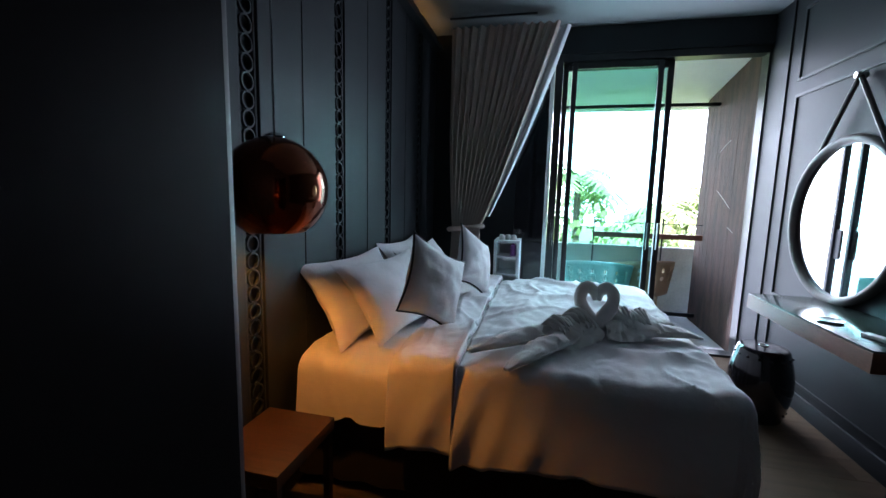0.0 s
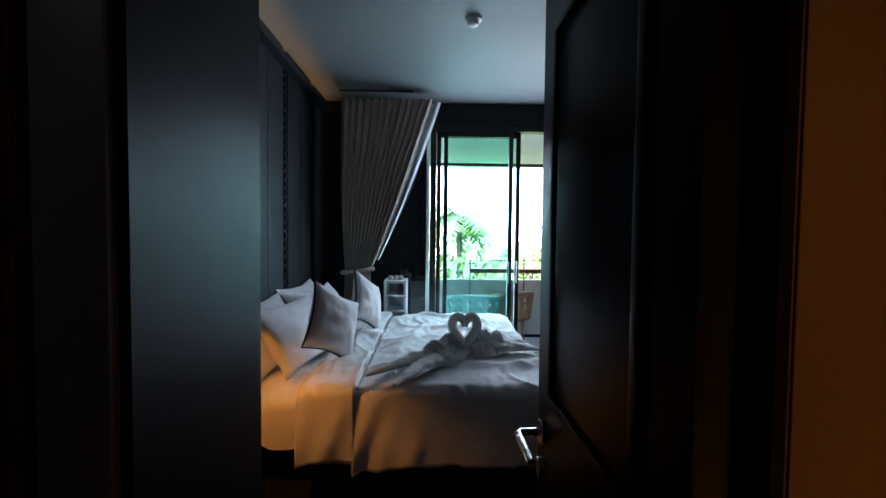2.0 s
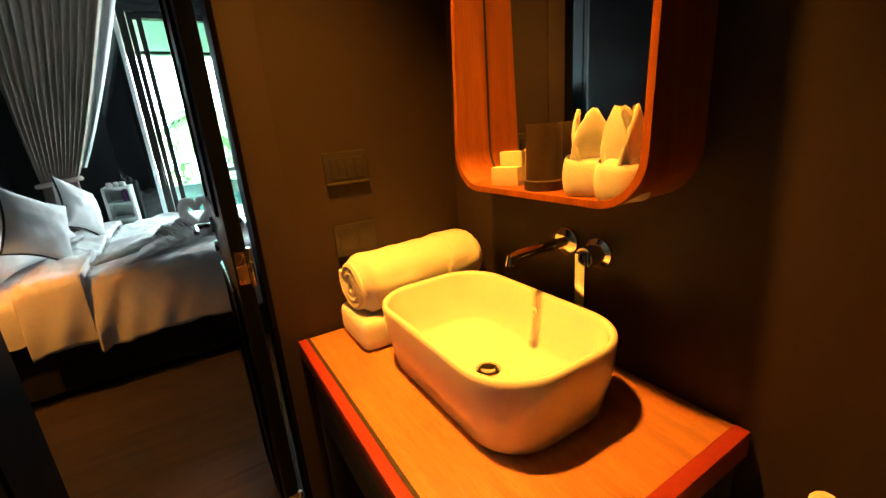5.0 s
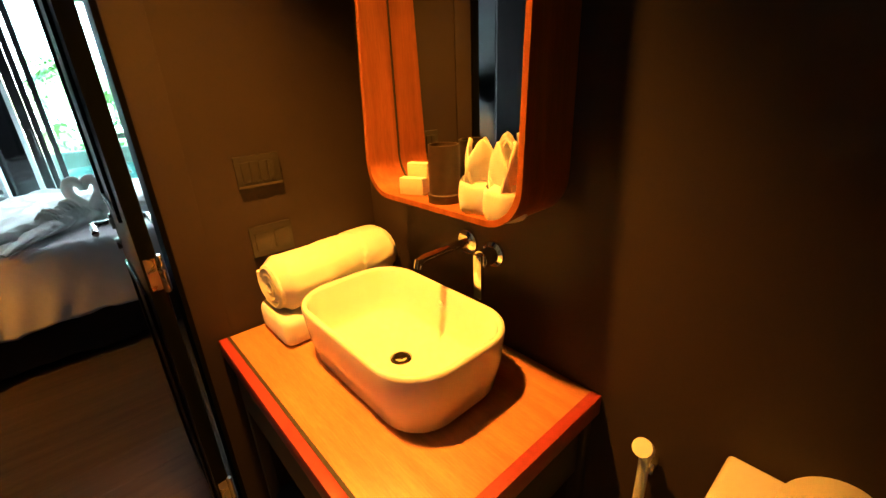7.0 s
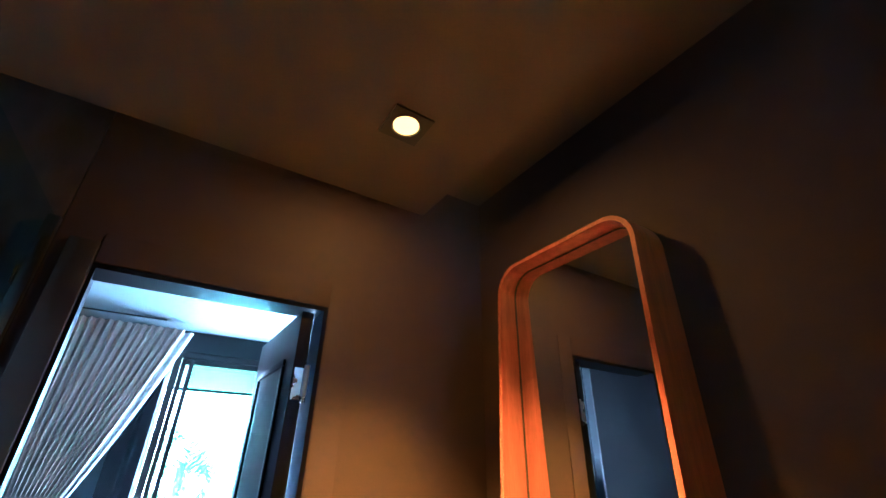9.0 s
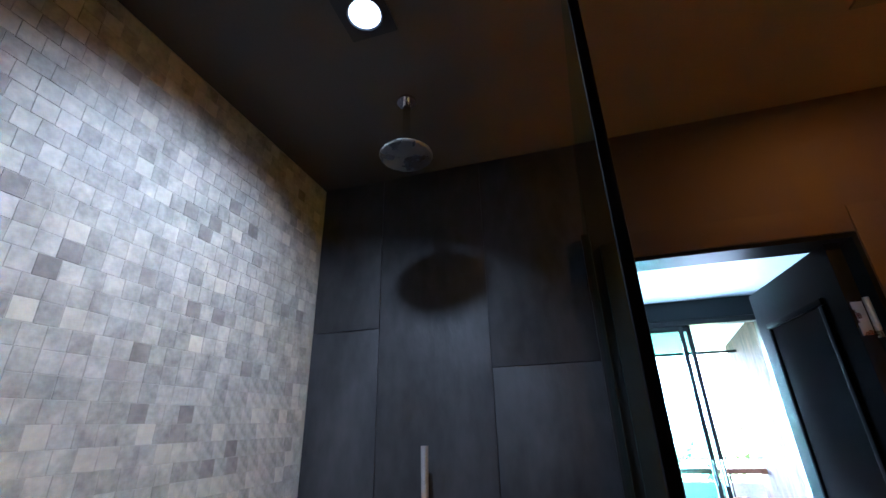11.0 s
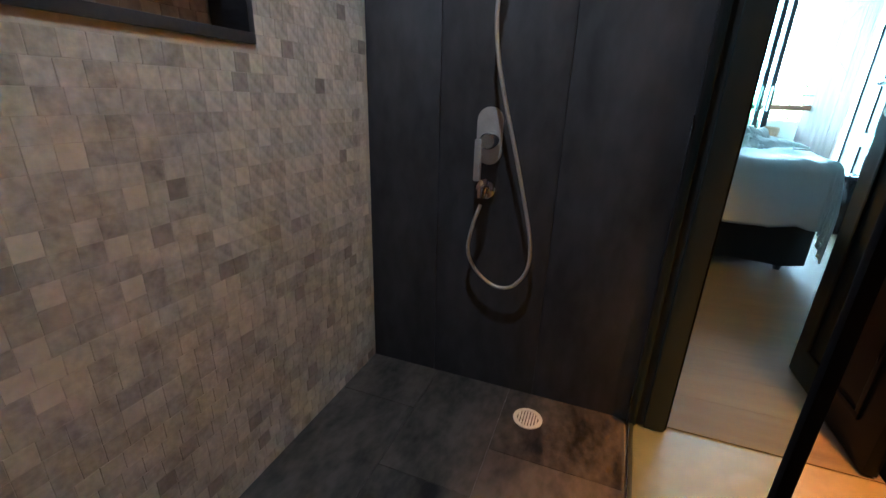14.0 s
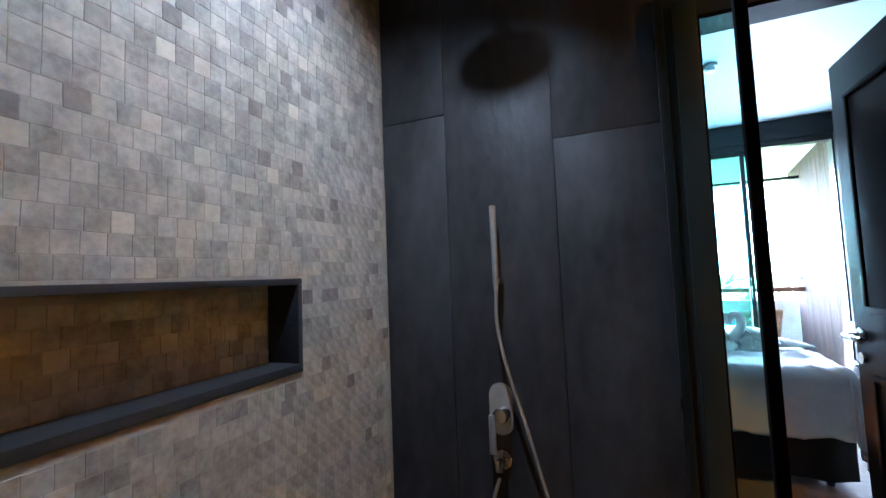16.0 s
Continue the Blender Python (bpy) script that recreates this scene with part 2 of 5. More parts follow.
BACKDROP = glow_mat("hazy_white_sky", (0.93, 0.98, 1.0), 0.8)
GLOW_COVE = glow_mat("warm_cove_strip", (1.0, 0.45, 0.10), 1.2)

# ---- building helpers ----


def box(x0, x1, y0, y1, z0, z1, bevel=0.0, bm=None, seg=2):
    bm = bm or bmesh.new()
    r = bmesh.ops.create_cube(bm, size=1.0, matrix=Matrix.Translation(((x0 + x1) / 2, (y0 + y1) / 2, (z0 + z1) / 2)) @ Matrix.Diagonal((x1 - x0, y1 - y0, z1 - z0, 1)))
    if bevel:
        edges = list({e for v in r["verts"] for e in v.link_edges})
        bmesh.ops.bevel(bm, geom=edges, offset=bevel, segments=seg, affect='EDGES', profile=0.6)
    return bm


def lathe(profile, at=(0, 0, 0), steps=40, axis='Z'):
    """A turned solid from (radius, height) pairs."""
    bm = bmesh.new()
    rings = []
    for r, z in profile:
        ring = []
        for i in range(steps):
            a = 2 * math.pi * i / steps
            p = Vector((r * math.cos(a), r * math.sin(a), z))
            if axis == 'X':
                p = Vector((p.z, p.x, p.y))
            elif axis == 'Y':
                p = Vector((p.x, p.z, p.y))
            ring.append(bm.verts.new(p + Vector(at)))
        rings.append(ring)
    for a, b in zip(rings, rings[1:]):
        for i in range(steps):
            bm.faces.new((a[i], a[(i + 1) % steps], b[(i + 1) % steps], b[i]))
    for ring in (rings[0], rings[-1]):
        bm.faces.new(ring)
    bmesh.ops.recalc_face_normals(bm, faces=bm.faces)
    return bm


def tube(points, radius, steps=12, bm=None, closed=False):
    """A round rod through points; radius: one number, or one for each point."""
    bm = bm or bmesh.new()
    pts = [Vector(p) for p in points]
    n = len(pts)
    rad = [radius] * n if isinstance(radius, (int, float)) else list(radius)
    up, rings = None, []
    for i, p in enumerate(pts):
        d = (pts[(i + 1) % n] - pts[i - 1]) if closed else (pts[min(i + 1, n - 1)] - pts[max(i - 1, 0)])
        d.normalize()
        if up is None:
            up = d.orthogonal().normalized()
        up = (up - d * up.dot(d)).normalized()
        side = d.cross(up)
        rings.append([bm.verts.new(p + rad[i] * (math.cos(2 * math.pi * k / steps) * up + math.sin(2 * math.pi * k / steps) * side)) for k in range(steps)])
    pairs = list(zip(rings, rings[1:])) + ([(rings[-1], rings[0])] if closed else [])
    for a, b in pairs:
        for k in range(steps):
            bm.faces.new((a[k], a[(k + 1) % steps], b[(k + 1) % steps], b[k]))
    if not closed:
        bm.faces.new(rings[0])
        bm.faces.new(rings[-1])
    bmesh.ops.recalc_face_normals(bm, faces=bm.faces)
    return bm


def smooth_line(points, n=8):
    """Catmull-Rom line through points."""
    P = [Vector(p) for p in points]
    P = [P[0] * 2 - P[1]] + P + [P[-1] * 2 - P[-2]]
    out = []
    for i in range(1, len(P) - 2):
        for k in range(n):
            t = k / n
            a, b, c, d = P[i - 1:i + 3]
            out.append(0.5 * ((2 * b) + (c - a) * t + (2 * a - 5 * b + 4 * c - d) * t * t + (3 * b - a - 3 * c + d) * t ** 3))
    out.append(P[-2])
    return out


def mesh_of(bm, name, material, soft=True, angle=40):
    me = bpy.data.meshes.new(name)
    bm.to_mesh(me)
    bm.free()
    me.materials.append(material)
    if soft:
        me.polygons.foreach_set("use_smooth", [True] * len(me.polygons))
        me.set_sharp_from_angle(angle=radians(angle))
    return me


def part(name, bm, material, parent=None, label="", soft=True, angle=40):
    ob = new(name, mesh_of(bm, name, material, soft, angle))
    if parent is not None:
        ob.parent = parent
        ob.matrix_parent_inverse = parent.matrix_world.inverted() if parent.data is None and False else Matrix.Identity(4)
    if label:
        ob["label"] = label
    return ob


def thing(name, at, label, category, group="", kind=""):
    ob = new(name)
    ob.location = at
    ob.empty_display_size = 0.1
    return tagged(ob, label, category, group, kind)


def setting(name, bm, material, label="", category="", soft=False):
    return tagged(part(name, bm, material, None, soft=soft), label, category, kind="structure")


def shift(bm, at):
    """Moves a mesh that was drawn in world places to the frame of a thing at that place."""
    bmesh.ops.translate(bm, verts=bm.verts, vec=-Vector(at))
    return bm


def grid(nu, nv, fn, closed_u=False):
    bm = bmesh.new()
    V = [[bm.verts.new(fn(i / nu, j / nv)) for j in range(nv + 1)] for i in range(nu + (0 if closed_u else 1))]
    n = len(V)
    for i in range(nu):
        for j in range(nv):
            bm.faces.new((V[i][j], V[(i + 1) % n][j], V[(i + 1) % n][j + 1], V[i][j + 1]))
    return bm


def rounded_loop(w, h, r, n=8):
    """Corner-rounded rectangle as a list of (u, v) pairs, centred."""
    out = []
    for cx, cy, a0 in ((w / 2 - r, h / 2 - r, 0), (-w / 2 + r, h / 2 - r, 90), (-w / 2 + r, -h / 2 + r, 180), (w / 2 - r, -h / 2 + r, 270)):
        for k in range(n + 1):
            a = radians(a0 + 90 * k / n)
            out.append((cx + r * math.cos(a), cy + r * math.sin(a)))
    return out


# ---- the shell: bathroom in front, bedroom beyond the doorway, balcony outside ----
SPLAY = 0.065   # the door's left reveal opens out towards the bedroom
DX0, DX1, DH, WT, WR = 0.10, 0.672, 2.00, 0.42, 0.10     # doorway, depth of its left reveal and of the wall beside it
BX0, BX1, BY1, BH = -0.80, 2.00, 4.14, 2.84    # bedroom
MX, RX, BACK, CH = -0.925, 1.25, -2.30, 2.43   # bathroom

setting("floor_bathroom", box(MX - 0.2, RX + 0.2, BACK - 0.2, 0.02, -0.12, -0.004), SCREED, "polished olive-brown screed floor", "floor")
setting("floor_bedroom", box(BX0 - 0.2, BX1 + 0.2, 0.02, BY1 + 0.06, -0.14, -0.008), DARK_WOOD, "dark subfloor under brown wood planks", "floor")
setting("ceiling_bathroom", box(MX - 0.3, 0.98, BACK - 0.2, 0.012, CH, BH + 0.12), CEIL_BATH, "dark taupe painted ceiling with a shadow gap", "ceiling")
setting("ceiling_recess", box(0.98, RX + 0.2, BACK - 0.2, 0.012, CH + 0.14, BH + 0.12), CEIL_BATH, "dark recessed strip of ceiling above the vanity wall", "ceiling")
setting("ceiling_bedroom", box(BX0 - 0.2, BX1 + 0.2, WR - 0.01, BY1 + 0.1, BH, BH + 0.12), CEIL_BED, "blue-grey painted bedroom ceiling", "ceiling")

# doorway wall: slate behind the shower, taupe paint by the vanity, blue-grey paint in the bedroom
door_wall = bmesh.new()
box(MX - 0.2, DX0 - SPLAY, 0.012, WT, 0, BH, bm=door_wall)
box(DX0 - SPLAY, DX0, 0.012, 0.03, 0, DH, bm=door_wall)
box(DX0 - SPLAY, DX0, 0.012, WR, DH, BH, bm=door_wall)
box(DX1, BX1 + 0.2, 0.012, WR, 0, BH, bm=door_wall)
box(DX0, DX1, 0.012, WR, DH, BH, bm=door_wall)
setting("wall_doorway", door_wall, WALL_BED, "thick dark painted wall with a doorway", "wall")
skin = bmesh.new()
box(DX1, RX, 0.0, 0.012, 0, CH, bm=skin)
box(0.98, RX, 0.0, 0.012, CH, CH + 0.14, bm=skin)
box(0.02, DX0, 0.0, 0.012, 0, CH, bm=skin)
box(DX0, DX1, 0.0, 0.012, DH, CH, bm=skin)
setting("wall_bathroom_front", skin, WALL_BATH, "taupe painted wall around the bathroom doorway", "wall")
setting("wall_vanity", box(RX, RX + 0.15, BACK - 0.2, 0.012, 0, CH + 0.14), WALL_BATH, "dark taupe painted wall behind the vanity", "wall")
setting("wall_bathroom_back", box(MX - 0.2, RX + 0.15, BACK - 0.15, BACK, 0, CH), WALL_BATH, "dark taupe painted back wall", "wall")
setting("wall_headboard", box(BX0 - 0.15, BX0, WT, BY1 + 0.1, 0, BH), WALL_BED, "dark blue-grey panelled wall behind the bed", "wall")
setting("wall_mirror", box(BX1, BX1 + 0.15, WR, BY1 + 0.1, 0, BH), WALL_BED, "dark blue-grey wall with panel mouldings", "wall")
window_wall = bmesh.new()
box(BX0, 0.02, BY1, BY1 + 0.16, 0, BH, bm=window_wall)
box(0.02, BX1, BY1, BY1 + 0.16, 2.62, BH, bm=window_wall)
setting("wall_window", window_wall, WALL_BED, "dark wall over the balcony door", "wall")

# mosaic wall with its niche
NY0, NY1, NZ0, NZ1, ND = -1.22, -0.453, 1.058, 1.302, 0.10
mos = bmesh.new()
box(MX - 0.25, MX - 0.0010, BACK, NY0, 0, CH, bm=mos)
box(MX - 0.25, MX - 0.0010, NY1, 0.012, 0, CH, bm=mos)
box(MX - 0.25, MX - 0.0010, NY0, NY1, 0, NZ0, bm=mos)
box(MX - 0.25, MX - 0.0010, NY0, NY1, NZ1, CH, bm=mos)
box(MX - 0.25, MX - ND - 0.0010, NY0, NY1, NZ0, NZ1, bm=mos)
wall_mosaic = setting("wall_mosaic", mos, GROUT, "shower wall of small grey marble mosaic tiles", "wall")
niche = bmesh.new()
box(MX - ND, MX + 0.004, NY0, NY1, NZ0, NZ0 + 0.022, 0.002, niche)
box(MX - ND, MX + 0.004, NY0, NY1, NZ1 - 0.016, NZ1, 0.002, niche)
box(MX - ND, MX + 0.004, NY1 - 0.016, NY1, NZ0 + 0.022, NZ1 - 0.016, 0.002, niche)
box(MX - ND, MX + 0.004, NY0, NY0 + 0.016, NZ0 + 0.022, NZ1 - 0.016, 0.002, niche)
part("niche_frame", niche, NICHE_STONE, wall_mosaic, "black stone lining of the shower niche")

# slate slabs behind the shower
slate_wall = setting("wall_shower", box(MX, 0.02, 0.006, 0.0115, 0, CH), NICHE_STONE, "wall of large black slate slabs in the shower", "wall")
for x0, x1, cuts in ((MX, -0.675, (0, 1.86, CH)), (-0.675, -0.308, (0, CH)), (-0.308, 0.018, (0, 1.714, CH))):
    for z0, z1 in zip(cuts, cuts[1:]):
        part("slab", box(x0 + 0.0012, x1 - 0.0012, 0.0, 0.006 + random.uniform(-0.001, 0.001), z0 + 0.0012, z1 - 0.0012, 0.001), SLATE, slate_wall)
# shower floor in slate
shower_floor = setting("floor_shower", box(MX, -0.012, BACK, 0.0, -0.004, 0.001), NICHE_STONE, "dark slate shower floor slabs", "floor")
for x0, x1, first in ((MX, -0.655, 0.22), (-0.655, -0.385, 0.46), (-0.385, -0.02, 0.29)):
    y1 = 0.0
    while y1 > BACK + 0.02:
        y0 = max(BACK, y1 - (first if y1 == 0.0 else 0.5))
        if y0 < BACK + 0.05:
            y0 = BACK
        part("slab", box(x0 + 0.001, x1 - 0.001, y0 + 0.001, y1 - 0.001, 0.001, 0.005), SLATE_FLOOR, shower_floor)
        y1 = y0

# doorway lining, casing and open door
def splayed(bm):
    """Moves the left side of a lining outwards with depth."""
    for v in bm.verts:
        if v.co.x < 0.3:
            v.co.x -= SPLAY * v.co.y / WT
    return bm


lining = thing("door_frame", (DX0, 0, 0), "dark painted deep door lining with casing", "door frame", kind="structure")
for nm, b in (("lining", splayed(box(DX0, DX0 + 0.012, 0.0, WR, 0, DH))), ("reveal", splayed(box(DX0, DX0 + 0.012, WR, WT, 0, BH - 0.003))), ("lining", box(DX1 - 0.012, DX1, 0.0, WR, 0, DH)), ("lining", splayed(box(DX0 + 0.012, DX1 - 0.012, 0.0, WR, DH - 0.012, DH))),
                            ("casing", box(DX0 - 0.055, DX0 + 0.004, -0.014, -0.001, 0, DH + 0.05, 0.003)),
              ("casing", box(DX0 - SPLAY - 0.055, DX0 - SPLAY + 0.004, WT + 0.001, WT + 0.016, 0, DH + 0.05, 0.003)),
              ("casing", box(DX1 - 0.004, DX1 + 0.055, WR + 0.001, WR + 0.016, 0, DH + 0.05, 0.003)),
              ("casing", box(DX0 + 0.005, DX1 - 0.005, WR + 0.001, WR + 0.016, DH, DH + 0.05, 0.003))):
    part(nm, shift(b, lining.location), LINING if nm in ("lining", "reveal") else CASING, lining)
for b in (box(DX1 + 0.002, DX1 + 0.078, -0.0035, -0.0005, 0, DH + 0.078, 0.001), box(DX0 + 0.006, DX1 + 0.0, -0.0035, -0.0005, DH + 0.002, DH + 0.078, 0.001)):
    part("flush_casing", shift(b, lining.location), WALL_BATH, lining, "taupe flush casing")
part("strike_plate", shift(box(DX0 + 0.006, DX0 + 0.0095, 0.02, 0.045, 0.95, 1.07, 0.001), lining.location), STEEL, lining, "steel strike plate")

door = thing("door_bathroom", (0.622, 0.022, 0.0), "dark painted panelled door standing open", "door", kind="structure")
door.rotation_euler = (0, 0, radians(90.5))
DW = 0.535
leaf = part("leaf", box(0.0, DW, -0.018, 0.018, 0.008, DH - 0.016, 0.003), DOOR_PAINT, door)
for sgn in (-1, 1):
    for z0, z1 in ((0.12, 0.92), (1.12, 1.86)):
        b = bmesh.new()
        for u0, u1, w0, w1 in ((0.09, DW - 0.09, z0, z0 + 0.02), (0.09, DW - 0.09, z1 - 0.02, z1), (0.09, 0.11, z0 + 0.02, z1 - 0.02), (DW - 0.11, DW - 0.09, z0 + 0.02, z1 - 0.02)):
            box(u0, u1, *sorted((sgn * 0.0182, sgn * 0.027)), w0, w1, 0.003, b)
        part("moulding", b, DOOR_PAINT, leaf)
    handle = part("handle", lathe([(0.0, 0), (0.025, 0), (0.026, 0.006), (0.024, 0.009), (0.0, 0.009)], (DW - 0.05, 0, 1.04), 24, 'Y') if sgn > 0 else lathe([(0.0, -0.009), (0.024, -0.009), (0.026, -0.006), (0.025, 0), (0.0, 0)], (DW - 0.05, 0, 1.04), 24, 'Y'), STEEL, leaf, "brushed steel lever handle")
    handle.location.y = sgn * 0.0185
    part("lever", tube([(DW - 0.05, sgn * 0.008, 1.04), (DW - 0.05, sgn * 0.045, 1.04), (DW - 0.06, sgn * 0.055, 1.04), (DW - 0.17, sgn * 0.055, 1.04)], 0.009), STEEL, handle)
    rose = part("thumb_turn", tube([(DW - 0.05, sgn * 0.0185, 0.965), (DW - 0.05, sgn * 0.03, 0.965)], 0.019, 20), STEEL, leaf, "round steel thumb turn")
for z in (0.25, 1.00, 1.78):
    part("hinge", tube([(-0.006, -0.020, z - 0.05), (-0.006, -0.020, z + 0.05)], 0.007), STEEL, door, "steel butt hinge")
    part("hinge_plate", box(-0.002, 0.0, -0.012, 0.012, z - 0.042, z + 0.042), STEEL, door, "steel hinge leaf")

# wood planks of the bedroom floor
floor_bed = bpy.data.objects["floor_bedroom"]
PLANKS = []
py = 0.02
while py < BY1 + 0.06:
    w = min(0.19, BY1 + 0.06 - py)
    x = BX0 - random.uniform(0.1, 1.1)
    while x < BX1:
        PLANKS.append((max(BX0, x), min(BX1, x + 1.2), py, py + w))
        x += 1.2
    py += 0.19
for x0, x1, y0, y1 in PLANKS:
    if y1 - y0 > 0.02 and x1 - x0 > 0.02:
        part("plank", box(x0 + 0.0003, x1 - 0.0003, y0 + 0.0003, y1 - 0.0003, -0.008, 0.0, 0.0007, seg=1), FLOOR_WOOD, floor_bed, soft=False)

# skirting and panel mouldings
for nm, b in (("baseboard", box(BX1 - 0.016, BX1, WR + 0.02, BY1, 0, 0.11, 0.004)), ("baseboard", box(DX1 + 0.06, BX1 - 0.016, WR, WR + 0.014, 0, 0.11, 0.004)), ("baseboard", box(BX0, DX0 - SPLAY - 0.06, WT, WT + 0.014, 0, 0.11, 0.004))):
    setting(nm, b, WALL_BED, "dark painted skirting board", "skirting", soft=True)


def panel_moulding(x, y0, y1, z0, z1, into):
    b = bmesh.new()
    w, d = 0.022, 0.012
    a = sorted((x, x + into * d))
    box(*a, y0, y1, z0, z0 + w, 0.004, b)
    box(*a, y0, y1, z1 - w, z1, 0.004, b)
    box(*a, y0, y0 + w, z0 + w, z1 - w, 0.004, b)
    box(*a, y1 - w, y1, z0 + w, z1 - w, 0.004, b)
    return setting("trim", b, WALL_BED, "dark painted panel moulding", "moulding", soft=True)


for y0, y1 in ((0.60, 1.95), (2.03, 3.72)):
    panel_moulding(BX1, y0, y1, 0.16, 0.60, -1)
    panel_moulding(BX1, y0, y1, 0.68, 2.13, -1)
    panel_moulding(BX1, y0, y1, 2.22, 2.72, -1)
setting("trim", box(BX1 - 0.012, BX1, 3.86, 3.88, 0.11, BH, 0.003), WALL_BED, "thin vertical wall trim", "moulding")

# headboard wall: raised panels with ring lattice strips between
STRIPS = (0.80, 1.50, 2.20, 2.90, 3.62)
for y0, y1 in zip((WT,) + STRIPS, STRIPS + (BY1,)):
    a, b_ = y0 + (0.055 if y0 > WT else 0), y1 - (0.055 if y1 < BY1 else 0)
    mid = (a + b_) / 2
    for p0, p1 in ((a, mid - 0.003), (mid + 0.003, b_)):
        tagged(setting("wall_panel", box(BX0, BX0 + 0.03, p0, p1, 0.0, BH, 0.003), WALL_BED, "dark blue-grey upholstery-flat wall panel", "wall panel"))
ring = bmesh.new()
Rr, tr = 0.030, 0.007
for i in range(28):
    a0, a1 = 2 * math.pi * i / 28, 2 * math.pi * (i + 1) / 28
    q = []
    for a in (a0, a1):
        for rr_, xx in ((Rr + tr / 2, 0), (Rr + tr / 2, 0.012), (Rr - tr / 2, 0.012), (Rr - tr / 2, 0)):
            q.append(ring.verts.new((xx, rr_ * math.cos(a), rr_ * math.sin(a))))
    for s in range(4):
        ring.faces.new((q[s], q[(s + 1) % 4], q[4 + (s + 1) % 4], q[4 + s]))
bmesh.ops.remove_doubles(ring, verts=ring.verts, dist=1e-5)
bmesh.ops.recalc_face_normals(ring, faces=ring.faces)
cove = thing("cove_light", (BX0, 2.2, 2.70), "narrow ledge over the bed hiding a warm light strip", "cove light", kind="structure")
part("ledge", box(0.0, 0.10, -1.85, 1.9, -0.012, 0.0, 0.002), WALL_BED, cove)
part("lip", box(0.088, 0.10, -1.85, 1.9, 0.0, 0.03, 0.002), WALL_BED, cove)
part("strip", box(0.035, 0.05, -1.8, 1.85, 0.0, 0.006), GLOW_COVE, cove, "warm light strip")
RING = mesh_of(ring, "ring", WALL_BED)
for ys in STRIPS:
    strip = thing("lattice_strip", (BX0, ys, 0), "dark carved strip of linked rings between wall panels", "wall trim", "ring lattice strips", "structure")
    for s in (-1, 1):
        part("rail", box(0.0, 0.022, s * 0.045 - 0.006, s * 0.045 + 0.006, 0, BH - 0.002, 0.002), WALL_BED, strip)
    z = 0.04
    while z < BH - 0.03:
        o = new("ring", RING)
        o.parent, o.location = strip, (0.012, 0, z)
        z += 0.066

# ---- balcony door ----
slider = thing("balcony_door", (0.36, BY1 + 0.06, 0), "black framed sliding glass balcony door pushed open", "sliding door", kind="structure")
yo = BY1 + 0.02
for b in (box(0.33, 0.395, yo, yo + 0.12, 0, 2.62), box(1.985, 2.0 - 0.001, yo, yo + 0.12, 0, 2.62), box(0.395, 1.985, yo, yo + 0.12, 2.56, 2.62), box(0.395, 1.985, yo, yo + 0.14, -0.004, 0.02)):
    part("frame", shift(b, slider.location), BLACK_FRAME, slider)


def sash(x0, x1, y, handles):
    s = part("sash", shift(box(x0, x0 + 0.045, y - 0.018, y + 0.018, 0.021, 2.559, 0.002), slider.location), BLACK_FRAME, slider)
    for b in (box(x1 - 0.045, x1, y - 0.018, y + 0.018, 0.021, 2.559, 0.002), box(x0 + 0.045, x1 - 0.045, y - 0.018, y + 0.018, 0.021, 0.09, 0.002), box(x0 + 0.045, x1 - 0.045, y - 0.018, y + 0.018, 2.50, 2.559, 0.002)):
        part("rail", shift(b, slider.location), BLACK_FRAME, s)
    g = part("pane", shift(box(x0 + 0.045, x1 - 0.045, y - 0.003, y + 0.003, 0.09, 2.50), slider.location), TINT, s, soft=False)
    g.visible_shadow = False
    for hx in handles:
        part("pull", shift(box(hx - 0.010, hx + 0.010, y - 0.055, y - 0.0185, 0.92, 1.16, 0.006), slider.location), BLACK_FRAME, s, "black pull handle")


sash(0.475, 1.225, yo + 0.035, (1.20,))
sash(0.40, 1.315, yo + 0.085, ())
part("handle", shift(box(1.28, 1.30, yo + 0.0, yo + 0.066, 0.92, 1.16, 0.006), slider.location), BLACK_FRAME, slider, "black pull handle")
part("handle", shift(box(0.36, 0.38, yo - 0.05, yo, 0.92, 1.16, 0.006), slider.location), BLACK_FRAME, slider, "black pull handle")
dark_panel = thing("glossy_panel", (0.1, BY1, 0), "dark glossy glass panel beside the balcony door", "glass panel", kind="structure")
part("pane", box(-0.19, 0.225, 0.005, 0.02, 0.0, 2.60), DARK_GLASS, dark_panel, soft=False)
part("edge_trim", box(0.19, 0.226, -0.03, 0.004, 0.0, 2.60, 0.002), WHITE_PAINT, dark_panel, "pale edge strip")

# ---- balcony and outside ----
setting("floor_balcony", box(-1.2, 2.4, BY1 + 0.17, 5.75, -0.16, -0.012), BALCONY_TILE, "pale tiled balcony floor", "floor")
soffit = box(-1.2, 2.4, BY1 + 0.165, 5.75, 2.66, 2.80)
for v in soffit.verts:
    if v.co.y > 5 and v.co.z < 2.7:
        v.co.z -= 0.24
setting("ceiling_balcony", soffit, WHITE_PAINT, "white painted balcony ceiling", "ceiling")
setting("trim_eave", box(-1.2, 1.999, 5.10, 5.16, 2.34, 2.372), BLACK_FRAME, "dark bar under the balcony edge", "beam")
conc_wall = setting("wall_balcony", box(2.006, 2.2, BY1 + 0.18, 5.47, -0.012, 2.655), CONCRETE, "board-marked dark concrete balcony wall", "wall")
bz = -0.012
y = BY1 + 0.18
